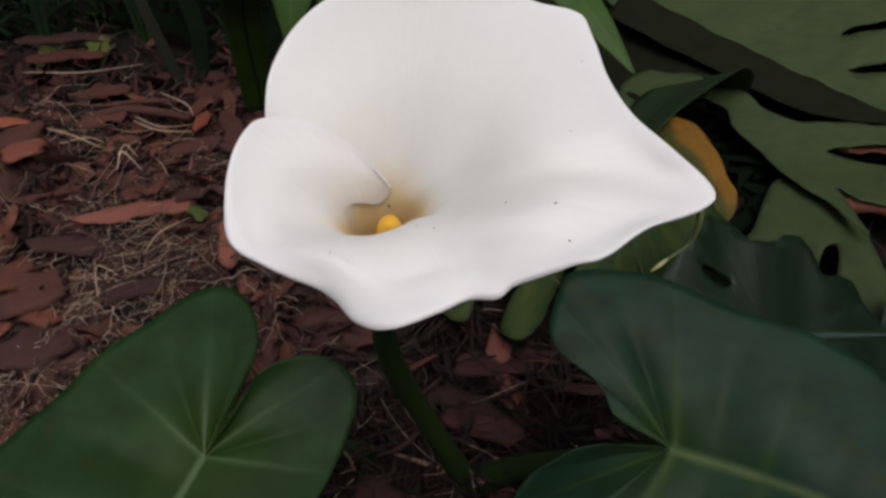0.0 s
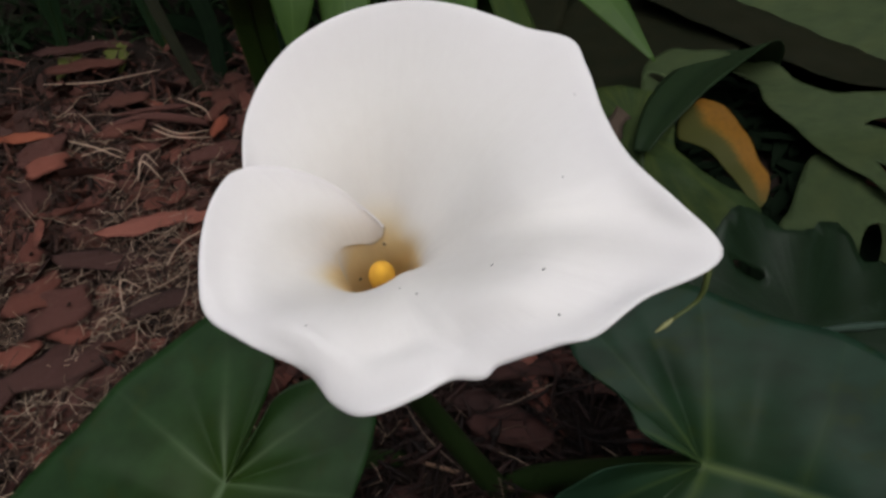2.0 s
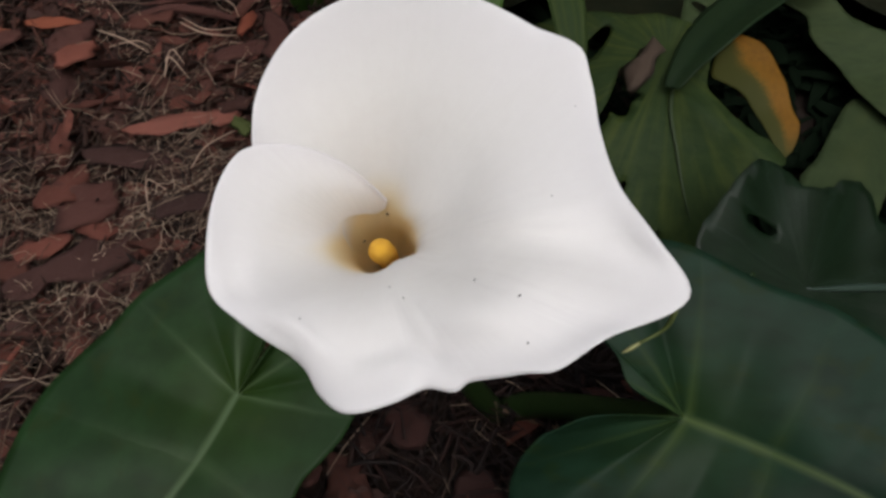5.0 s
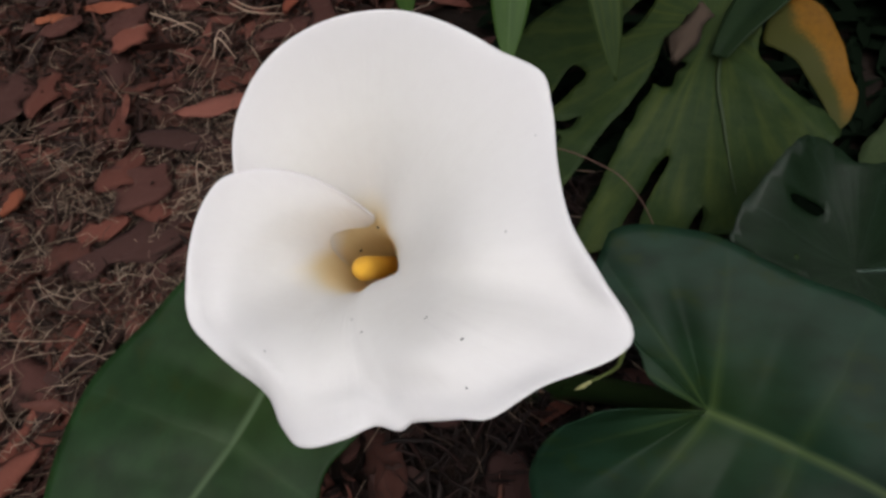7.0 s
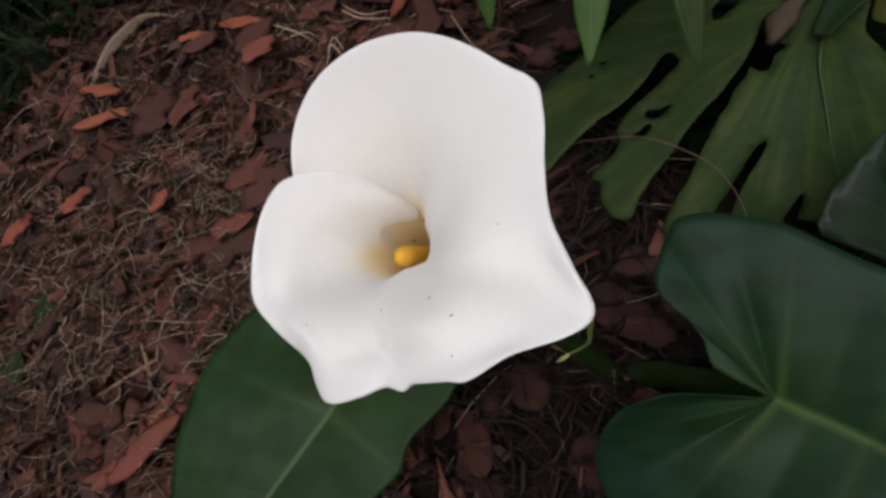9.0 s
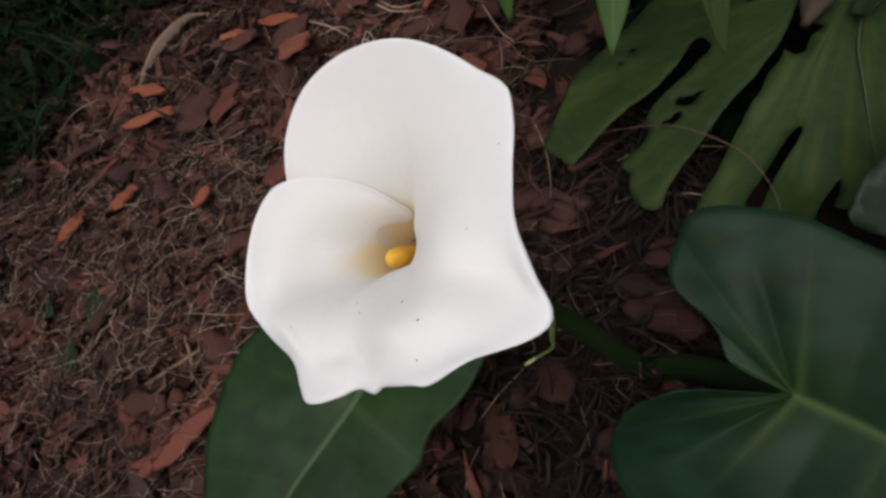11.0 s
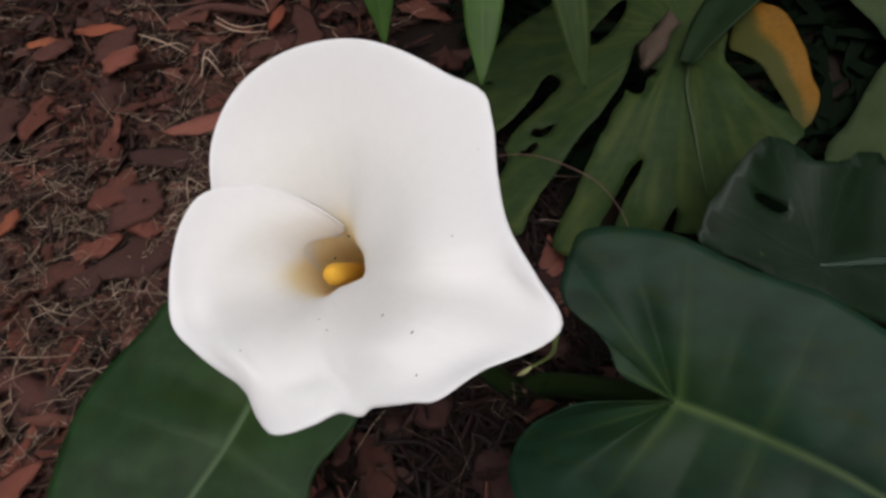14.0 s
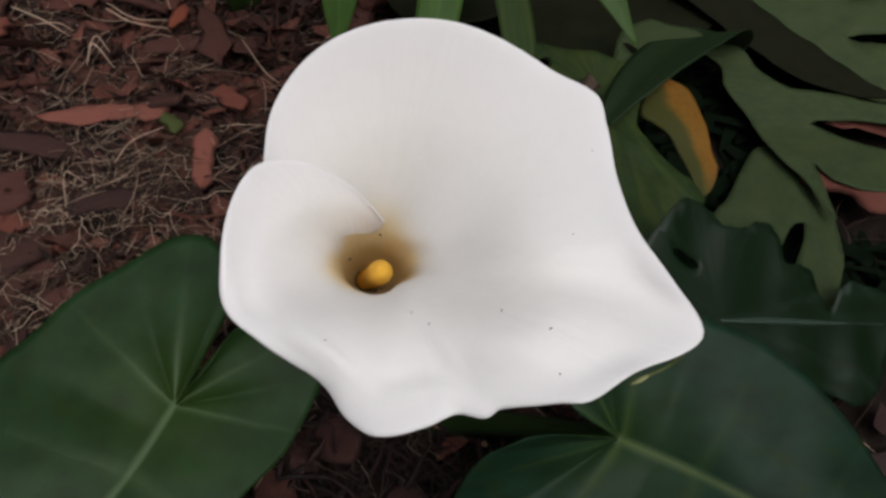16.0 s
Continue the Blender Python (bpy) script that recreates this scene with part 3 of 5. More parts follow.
broad_leaf("calla_leaf", "large blue-green heart-shaped calla leaf with pale midrib", RIGHT_JOINT,
           [(0.165, 0.232, 0.178), (0.215, 0.205, 0.178), (0.31, 0.15, 0.150)],
           [[(0.124, 0.253, 0.180), (0.104, 0.2505, 0.194), (0.093, 0.256, 0.200), (0.088, 0.267, 0.208), (0.078, 0.2775, 0.214), (0.066, 0.285, 0.219), (0.061, 0.294, 0.224), (0.063, 0.305, 0.231), (0.068, 0.316, 0.239), (0.0715, 0.3225, 0.2435),
             (0.086, 0.326, 0.246), (0.105, 0.3255, 0.245), (0.128, 0.321, 0.243), (0.150, 0.312, 0.237), (0.175, 0.302, 0.231), (0.205, 0.290, 0.228), (0.245, 0.262, 0.215), (0.285, 0.215, 0.185), (0.31, 0.15, 0.150)],
            [(0.124, 0.245, 0.180), (0.106, 0.241, 0.190), (0.090, 0.236, 0.200), (0.069, 0.233, 0.200), (0.056, 0.230, 0.193), (0.045, 0.227, 0.186), (0.034, 0.219, 0.170), (0.030, 0.208, 0.150),
             (0.045, 0.185, 0.128), (0.09, 0.158, 0.120), (0.17, 0.135, 0.130), (0.25, 0.130, 0.140), (0.31, 0.15, 0.150)]],
           0.40, CALLA_DARK, (0.03, 0.34, 0.02), girth=1.6)


# ---------------------------------------------------------------- split leaves
def frond(parent, name, height, left, right, material, label="", arch=0.0015, rag=0.0015):
    """One finger of a split leaf between two edges that run from its tip to its root, laid over a height."""
    count, across = 60, 16
    a, b = along(left, count), along(right, count)
    lift = 0.0007 * (len(parent.children) % 3)
    rows, uvs = [], []
    for i in range(count):
        row = []
        tip = 1 - i / (count - 1)
        bite = [-0.0040 * (1 - tip) + rag * 1.7 * tip * tip * (noise.noise((e.x * 70, e.y * 70, 4)) + 0.7 * noise.noise((e.x * 210, e.y * 210, 8))) for e in (a[i], b[i])]
        span = max(1e-4, (a[i] - b[i]).length)
        for j in range(across + 1):
            w = j / across
            p = a[i].lerp(b[i], w + (1 - w) * bite[0] / span - w * bite[1] / span if 0 < i < count - 1 else w)
            z = height(p.x, p.y) + arch * min(1.0, span / 0.04) * (1 - (2 * w - 1) ** 2) + 0.004 * noise.noise((p.x * 30, p.y * 30, 0.7))
            row.append(Vector((p.x, p.y, z + lift)))
        rows.append(row)
        uvs.append([(i / (count - 1), j / across) for j in range(across + 1)])
    return thicken(part(name, sheet(rows, uvs), material, parent, label), 0.0006, 0.0)


def within(px, py, loop):
    """Which of the points px, py lie inside a closed loop."""
    inside = np.zeros(len(px), bool)
    for (ax, ay), (bx, by) in zip(loop, loop[1:] + loop[:1]):
        if ay != by:
            inside ^= ((ay > py) != (by > py)) & (px < (bx - ax) * (py - ay) / (by - ay) + ax)
    return inside


def outlined(parent, name, height, edge, holes, material, joint, label="", step=0.007, rag=0.0007):
    """A blade in one sheet inside a closed edge, with holes through it, laid over a height."""
    loops = []
    for k, loop in enumerate([edge, *holes]):
        ring = [(x, y, 0.0) for x, y in loop]
        size = sum(math.dist(p, q) for p, q in zip(ring, ring[1:]))
        smooth = along([*ring, ring[0]], max(12, int(size / 0.0022)))[:-1]
        loops.append([(p.x + rag * noise.noise((p.x * 160, p.y * 160, k)), p.y + rag * noise.noise((p.x * 160, p.y * 160, k + 9.5))) for p in smooth])
    xs, ys = [p[0] for p in loops[0]], [p[1] for p in loops[0]]
    gx, gy = np.meshgrid(np.arange(min(xs), max(xs), step), np.arange(min(ys), max(ys), step))
    gx[::2] += step / 2
    gx, gy = gx.ravel(), gy.ravel()
    keep = within(gx, gy, loops[0])
    for loop in loops[1:]:
        keep &= ~within(gx, gy, loop)
    border = np.array([p for loop in loops for p in loop])
    keep &= np.min(np.hypot(gx[:, None] - border[None, :, 0], gy[:, None] - border[None, :, 1]), axis=1) > 0.35 * step
    points = [Vector(p) for p in border] + [Vector(p) for p in zip(gx[keep], gy[keep])]
    edges, start = [], 0
    for loop in loops:
        edges += [(start + i, start + (i + 1) % len(loop)) for i in range(len(loop))]
        start += len(loop)
    flat_verts, _, tris, *_ = geometry.delaunay_2d_cdt(points, edges, [], 0, 1e-6)
    mid = np.array([[sum(flat_verts[i].x for i in t) / 3, sum(flat_verts[i].y for i in t) / 3] for t in tris])
    keep = within(mid[:, 0], mid[:, 1], loops[0])
    for loop in loops[1:]:
        keep &= ~within(mid[:, 0], mid[:, 1], loop)
    bm = bmesh.new()
    uv = bm.loops.layers.uv.verify()
    verts = [bm.verts.new((v.x, v.y, height(v.x, v.y) + 0.003 * noise.noise((v.x * 28, v.y * 28, 0.7)))) for v in flat_verts]
    for t, good in zip(tris, keep):
        if good:
            f = bm.faces.new([verts[i] for i in t])
            for loop in f.loops:
                dx, dy = loop.vert.co.x - joint[0], loop.vert.co.y - joint[1]
                loop[uv].uv = (math.hypot(dx, dy), (math.atan2(-dy, -dx) + math.pi) % (2 * math.pi))
    bmesh.ops.recalc_face_normals(bm, faces=bm.faces)
    return thicken(part(name, bm, material, parent, label), 0.0006, 0.0)


def near_height(x, y):
    z = 0.155 - 0.35 * (0.6 - y) - 0.2 * max(0, 0.17 - x) + 0.22 * max(0, x - 0.17) - 0.04 * math.exp(-((x - 0.15) / 0.05) ** 2 - ((y - 0.5) / 0.05) ** 2)
    # the lobe beyond the midrib stands up along a fold
    across = ((x - 0.177) * 0.756 + (y - 0.588) * 0.654) * (x > 0.165)
    return z + 0.007 * math.exp(-((across - 0.004) / 0.007) ** 2) * (x > 0.17) * min(1.0, (x - 0.17) / 0.01)


def far_height(x, y):
    return 0.085 + 0.33 * max(0, y - 0.72)


def low_height(x, y):
    return 0.126 - 0.4475 * (x - 0.253) + 0.698 * (y - 0.395)


def flat(*pts):
    return [(x, y, 0.0) for x, y in pts]


split = thing("split_leaf", "olive green deeply split leaf with insect holes and a yellow lobe", "leaf")
TIP_LOBE = [(0.168, 0.69), (0.077, 0.709), (0.016, 0.689), (-0.027, 0.653), (-0.054, 0.630), (-0.068, 0.624), (-0.079, 0.612), (-0.086, 0.588), (-0.094, 0.563), (-0.100, 0.544), (-0.082, 0.531),
            (-0.067, 0.521), (-0.045, 0.541), (-0.022, 0.561), (-0.014, 0.569), (0.007, 0.581), (0.026, 0.599), (0.045, 0.622), (0.058, 0.610)]
HOLED_LOBE = [(0.049, 0.600), (0.032, 0.585), (0.015, 0.571), (0.004, 0.555), (0.007, 0.539), (0.000, 0.527), (-0.013, 0.519), (-0.017, 0.511), (-0.008, 0.503), (-0.007, 0.490), (0.000, 0.475),
              (0.012, 0.466), (0.022, 0.466), (0.028, 0.481), (0.039, 0.501), (0.053, 0.520), (0.066, 0.539), (0.082, 0.559), (0.095, 0.572), (0.104, 0.584), (0.115, 0.600), (0.123, 0.618), (0.129, 0.635)]
TORN_NOTCH = [(0.133, 0.623), (0.130, 0.612), (0.147, 0.605), (0.138, 0.597), (0.133, 0.584), (0.125, 0.584), (0.118, 0.590), (0.116, 0.583)]
MID_LOBES = [(0.109, 0.575), (0.104, 0.569), (0.101, 0.560), (0.095, 0.552), (0.087, 0.536), (0.078, 0.517), (0.068, 0.492), (0.057, 0.473), (0.051, 0.452), (0.065, 0.441), (0.085, 0.454), (0.095, 0.475),
             (0.103, 0.492), (0.114, 0.515), (0.124, 0.530), (0.132, 0.535), (0.133, 0.532), (0.127, 0.522), (0.118, 0.506), (0.108, 0.478), (0.104, 0.446), (0.127, 0.429), (0.141, 0.450), (0.150, 0.480),
             (0.161, 0.496), (0.161, 0.486), (0.157, 0.465)]
FAR_LOBES = [(0.179, 0.452), (0.203, 0.474), (0.226, 0.492), (0.250, 0.506), (0.258, 0.517), (0.250, 0.536), (0.240, 0.545), (0.228, 0.560), (0.214, 0.580), (0.206, 0.594), (0.204, 0.606), (0.208, 0.625), (0.205, 0.665)]
HOLES = [[(0.031, 0.568), (0.029, 0.563), (0.035, 0.558), (0.043, 0.559), (0.048, 0.564), (0.052, 0.571), (0.048, 0.570), (0.041, 0.567)],
         [(0.018, 0.547), (0.020, 0.542), (0.026, 0.541), (0.032, 0.544), (0.036, 0.550), (0.034, 0.554), (0.029, 0.552), (0.025, 0.547)],
         [(-0.023, 0.616), (-0.026, 0.613), (-0.029, 0.616)],
         [(-0.020, 0.627), (-0.018, 0.629), (-0.012, 0.629), (-0.014, 0.625)],
         [(0.087, 0.643), (0.085, 0.656), (0.098, 0.671), (0.112, 0.685), (0.121, 0.688), (0.120, 0.674), (0.106, 0.654), (0.092, 0.643)]]
outlined(split, "blade", near_height, TIP_LOBE + HOLED_LOBE + TORN_NOTCH + MID_LOBES + FAR_LOBES, HOLES, FAN, (0.172, 0.64), "olive green blade with slits and insect holes")
frond(split, "lobe", lambda x, y: near_height(x, y) - 0.001, flat((0.257, 0.519), (0.251, 0.537), (0.242, 0.566), (0.233, 0.588), (0.220, 0.603), (0.212, 0.612), (0.216, 0.630), (0.226, 0.645)),
      flat((0.257, 0.519), (0.266, 0.530), (0.272, 0.547), (0.268, 0.570), (0.264, 0.598), (0.257, 0.622), (0.248, 0.638), (0.232, 0.648)), YELLOW, "orange-yellow dying lobe with green margin", rag=0.0008)
rib_line = [(0.185, 0.490), (0.181, 0.520), (0.176, 0.548), (0.171, 0.580), (0.1755, 0.612)]
part("midrib", tube([(x, y, near_height(x, y) + 0.0022) for x, y in rib_line], [0.0005, 0.0011, 0.0016, 0.0020], 10, 40), RIB, split, "pale green midrib")
part("stalk", tube([(0.1755, 0.612, 0.152), (0.182, 0.66, 0.125), (0.195, 0.71, 0.055)], [0.003, 0.004, 0.005], 8, 16), STALK, split)

far_leaf = thing("split_leaf", "large grey-green split leaf hanging over the mulch", "leaf")
UPPER_EDGE = [(0.238, 1.060), (0.261, 1.012), (0.296, 0.980), (0.333, 0.968), (0.369, 0.954), (0.402, 0.929), (0.418, 0.904), (0.440, 0.877), (0.473, 0.860), (0.497, 0.845), (0.512, 0.825), (0.517, 0.795),
              (0.533, 0.787), (0.572, 0.779), (0.70, 0.775), (0.90, 0.90), (0.92, 1.02), (0.75, 1.20), (0.548, 1.24), (0.325, 1.17)]
SLITS = [[(0.549, 0.940), (0.564, 0.949), (0.590, 0.956), (0.681, 0.967), (0.676, 0.955), (0.584, 0.941), (0.559, 0.936)],
         [(0.537, 0.875), (0.562, 0.880), (0.644, 0.881), (0.639, 0.869), (0.556, 0.867), (0.541, 0.870)]]
outlined(far_leaf, "blade", lambda x, y: far_height(x, y) + 0.005 + 0.012 * math.sin(7 * x + 3 * y), UPPER_EDGE, SLITS, FAR_FAN, (0.78, 1.08), "grey-green blade with narrow slits", 0.014)
STRIP_EDGE = [(0.333, 0.824), (0.347, 0.842), (0.373, 0.842), (0.391, 0.828), (0.405, 0.803), (0.425, 0.787), (0.455, 0.779), (0.515, 0.775), (0.62, 0.765), (0.66, 0.735), (0.555, 0.741), (0.488, 0.739), (0.458, 0.731),
              (0.486, 0.718), (0.536, 0.698), (0.60, 0.665), (0.60, 0.63), (0.491, 0.619), (0.453, 0.632), (0.437, 0.655), (0.437, 0.628), (0.433, 0.600), (0.427, 0.565), (0.419, 0.600), (0.415, 0.630), (0.402, 0.655),
              (0.390, 0.694), (0.379, 0.737), (0.358, 0.773), (0.357, 0.803)]
outlined(far_leaf, "lobe", lambda x, y: far_height(x, y) + 0.010, STRIP_EDGE, [], FAR_FAN, (0.70, 0.74))
LOW_EDGE = [(0.292, 0.533), (0.303, 0.568), (0.325, 0.596), (0.359, 0.654), (0.383, 0.690), (0.400, 0.700), (0.420, 0.680), (0.436, 0.640), (0.440, 0.600), (0.434, 0.560), (0.424, 0.521), (0.406, 0.484), (0.388, 0.454),
            (0.375, 0.458), (0.358, 0.467), (0.343, 0.485), (0.316, 0.518)]
LOW_HOLE = [(0.402, 0.571), (0.390, 0.542), (0.372, 0.510), (0.359, 0.495), (0.349, 0.498), (0.357, 0.517), (0.378, 0.553), (0.392, 0.568)]
outlined(far_leaf, "lobe", lambda x, y: far_height(x, y) - 0.002, LOW_EDGE, [LOW_HOLE], FAR_FAN, (0.46, 0.76), "grey-green lobe with a long hole")

dark_leaf = thing("young_leaf", "dark green scalloped leaf with an oval hole", "leaf")
SCALLOPS = [(0.158, 0.392), (0.166, 0.411), (0.178, 0.425), (0.193, 0.441), (0.206, 0.454), (0.221, 0.460), (0.234, 0.458), (0.245, 0.453), (0.255, 0.453), (0.268, 0.457), (0.282, 0.466), (0.297, 0.470), (0.308, 0.463), (0.314, 0.451),
            (0.333, 0.454), (0.348, 0.455), (0.358, 0.443), (0.371, 0.438), (0.382, 0.455), (0.402, 0.464), (0.439, 0.469)]
HEM = [(0.450, 0.450), (0.440, 0.425), (0.428, 0.395), (0.394, 0.368), (0.356, 0.371), (0.320, 0.366), (0.269, 0.368), (0.226, 0.374), (0.191, 0.382), (0.161, 0.386)]


def wavy_low(x, y):
    """The young leaf: two halves that rise from a sunken midrib, with a waved margin."""
    rib = (y - 0.396 - 0.31 * max(0.0, x - 0.253)) / 0.05
    return low_height(x, y) + 0.011 * min(1.3, abs(rib)) - 0.006 + 0.003 * math.sin(x * 95 + 2) * min(1.0, abs(rib))


outlined(dark_leaf, "blade", wavy_low, SCALLOPS + HEM, [[(0.199, 0.423), (0.206, 0.426), (0.217, 0.425), (0.226, 0.422), (0.220, 0.418), (0.208, 0.418), (0.201, 0.420)]], YOUNG_FAN, (0.250, 0.395), rag=0.0012)
part("midrib", tube([(x, y, wavy_low(x, y) + 0.0010) for x, y in ((0.250, 0.395), (0.256, 0.396), (0.298, 0.408), (0.358, 0.424), (0.438, 0.446))], [0.0010, 0.0034, 0.0026, 0.0012, 0.0004], 8, 40), YOUNG_RIB, dark_leaf, "pale bluish green midrib")
part("stalk", tube([(0.206, 0.392, wavy_low(0.206, 0.392)), (0.19, 0.42, 0.07), (0.17, 0.45, 0.02)], [0.0022, 0.003, 0.004], 8, 16), STALK, dark_leaf)


# ---------------------------------------------------------------- strap leaves
def strap_leaf(name, label, spine, widths, material, side=(1, 0.1, 0), fold=0.15, count=99):
    leaf = thing(name, label, "leaf")
    path = along(spine, count)
    prof = [(k / (len(widths) - 1), w) for k, w in enumerate(widths)]
    rows, uvs, low = [], [], []
    for i, p in enumerate(path):
        d = (path[min(i + 1, count - 1)] - path[max(i - 1, 0)]).normalized()
        s = Vector(side)
        s = (s - d * s.dot(d)).normalized()
        up = s.cross(d)
        w = max(0.0004, spline(prof, i / (count - 1))[0])
        rows.append([p + s * w * q + up * fold * w * (abs(q) - 0.5) for q in (k / 5 - 1 for k in range(11))])
        uvs.append([(i / (count - 1), abs(k / 5 - 1)) for k in range(11)])
        low.append(p - up * (0.5 * fold * w + 0.0012) if up.z > 0 else p + up * (0.0012 - 0.5 * fold * w))
    blade = part("blade", sheet(rows, uvs), material, leaf)
    thicken(blade, 0.0007, 0.0)
    part("midrib", tube(low[::14], [0.0012, 0.0010, 0.0004], 6, 24), STALK, leaf)
    return leaf


def blunt(w):
    """The half widths of a long blade with a rounded tip."""
    return [0.5 * w, 0.8 * w, 0.95 * w] + [w] * 32 + [w * k for k in (0.98, 0.94, 0.86, 0.74, 0.56, 0.30, 0.05)]


strap_leaf("strap_leaf", "fresh green blunt leaf tip drooping behind the flower", [(0.05, 0.95, 0.07), (0.035, 0.85, 0.25), (0.014, 0.70, 0.33), (0.000, 0.57, 0.277), (-0.004, 0.507, 0.216)], blunt(0.0185), FRESH)
strap_leaf("strap_leaf", "narrow dark green leaf tip over the split leaf", [(0.06, 0.95, 0.07), (0.05, 0.84, 0.25), (0.045, 0.65, 0.31), (0.066, 0.55, 0.268), (0.079, 0.500, 0.212)], blunt(0.0145), SPLIT)
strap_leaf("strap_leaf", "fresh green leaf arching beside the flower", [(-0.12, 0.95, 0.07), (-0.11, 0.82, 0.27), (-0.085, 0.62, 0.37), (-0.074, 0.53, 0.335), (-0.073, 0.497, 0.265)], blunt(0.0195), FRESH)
strap_leaf("strap_leaf", "fresh green leaf hanging beside the flower", [(-0.25, 0.90, 0.07), (-0.22, 0.78, 0.27), (-0.15, 0.60, 0.39), (-0.108, 0.52, 0.37), (-0.110, 0.497, 0.314)], blunt(0.0225), FRESH)
strap_leaf("strap_leaf", "light green leaf tip leaning over the split leaf", [(0.03, 0.92, 0.07), (0.035, 0.82, 0.25), (0.075, 0.66, 0.35), (0.12, 0.575, 0.320), (0.156, 0.535, 0.28)], [0.010, 0.018, 0.024, 0.028, 0.028, 0.026, 0.019, 0.001], FRESH)
strap_leaf("strap_leaf", "broad smooth dark green arching leaf", [(0.170, 0.592, 0.166), (0.182, 0.608, 0.178), (0.215, 0.65, 0.191), (0.27, 0.72, 0.188), (0.325, 0.785, 0.176), (0.365, 0.835, 0.140), (0.375, 0.86, 0.10)], [0.008, 0.024, 0.033, 0.037, 0.037, 0.035, 0.030, 0.018], ARCH, (0.7, -0.5, 0.3))

back_leaf = thing("split_leaf", "dark green leaf behind the split leaf, shade in its colour", "leaf")
frond(back_leaf, "blade", lambda x, y: 0.125 + 0.10 * (y - 0.8), flat((0.19, 0.73), (0.10, 0.82), (0.13, 1.0), (0.27, 1.12)), flat((0.19, 0.73), (0.27, 0.80), (0.37, 0.90), (0.40, 1.05)), SHADED_BROWN)
frond(back_leaf, "blade", lambda x, y: 0.135 + 0.12 * (y - 0.8), flat((-0.02, 0.78), (-0.08, 0.90), (-0.04, 1.08), (0.1, 1.2)), flat((-0.02, 0.78), (0.08, 0.84), (0.14, 0.95), (0.18, 1.15)), SHADED_BROWN)
torn_leaf = thing("split_leaf", "grey-green torn leaf with a dark hole behind the flower", "leaf")
outlined(torn_leaf, "blade", lambda x, y: 0.178 + 0.05 * (y - 0.7), [(0.189, 0.690), (0.206, 0.745), (0.242, 0.782), (0.267, 0.778), (0.300, 0.765), (0.297, 0.741), (0.256, 0.711), (0.226, 0.676), (0.205, 0.640), (0.186, 0.640)],
         [[(0.203, 0.722), (0.209, 0.726), (0.219, 0.716), (0.213, 0.706)]], FAR_FAN, (0.33, 0.80))
# this blade stands in for a dark band of shade
shade_leaf = thing("split_leaf", "brownish green leaf between split leaves, shade in its colour", "leaf")
frond(shade_leaf, "blade", lambda x, y: 0.105 + 0.30 * (y - 0.75), flat((0.58, 0.78), (0.48, 0.86), (0.36, 0.97), (0.28, 1.06)), flat((0.58, 0.78), (0.47, 0.79), (0.36, 0.88), (0.24, 1.0)), SHADED_BROWN)

part("midrib", tube([(0.565, 0.785, 0.108), (0.46, 0.835, 0.122), (0.36, 0.925, 0.148), (0.26, 1.03, 0.178)], [0.001, 0.002, 0.0025, 0.003], 8, 24), STALK, shade_leaf)


# ---------------------------------------------------------------- litter that lies on the ground
def flake(length, width, thick, seed, curl=0.25, bend=0.1, rag=0.35):
    """A closed, curled and ragged flake of bark or leaf about its middle."""
    rng = random.Random(seed)
    off = rng.random() * 50
    blunt = rng.uniform(1.5, 7.0)
    nx, ny = 11, 6
    bm = bmesh.new()
    top, low = [], []
    for i in range(nx):
        s = i / (nx - 1)
        half = 0.5 * width * min(1.0, 0.15 + blunt * s, 0.1 + (1.6 + 3 * blunt / 4) * (1 - s)) * (1 + rag * noise.noise((s * 4 + off, 0, 0)))
        mid = 0.25 * width * noise.noise((s * 2 + off, 9, 0))
        a, c = [], []
        for j in range(ny):
            q = 2 * j / (ny - 1) - 1
            x = (s - 0.5) * length * (1 + 0.05 * rag * noise.noise((q * 4 + off, 3, 0)))
            y = mid + q * half * (1 + 0.25 * rag * noise.noise((s * 9 + off, q, 5)))
            z = -curl * width * (abs(q) ** 1.3 - 0.4) + bend * length * (0.25 - (2 * s - 1) ** 2) + 0.12 * width * noise.noise((s * 6 + off, q * 2.5, 7))
            v = bm.verts.new((x, y, z))
            a.append(v)
            rim = i in (0, nx - 1) or j in (0, ny - 1)
            c.append(v if rim else bm.verts.new((x, y, z - thick)))
        top.append(a)
        low.append(c)
    for i in range(nx - 1):
        for j in range(ny - 1):
            bm.faces.new((top[i][j], top[i + 1][j], top[i + 1][j + 1], top[i][j + 1]))
            quad = (low[i][j], low[i][j + 1], low[i + 1][j + 1], low[i + 1][j])
            if any(v not in (top[i][j], top[i + 1][j], top[i + 1][j + 1], top[i][j + 1]) for v in quad):
                bm.faces.new(quad)
    return bm


def lay(ob, x, y, turn, up=0.006, rx=0.0, ry=0.0):
    ob.matrix_world = Matrix.Translation((x, y, ground_height(x, y) + up)) @ Euler((rx, ry, radians(turn))).to_matrix().to_4x4()
    return ob


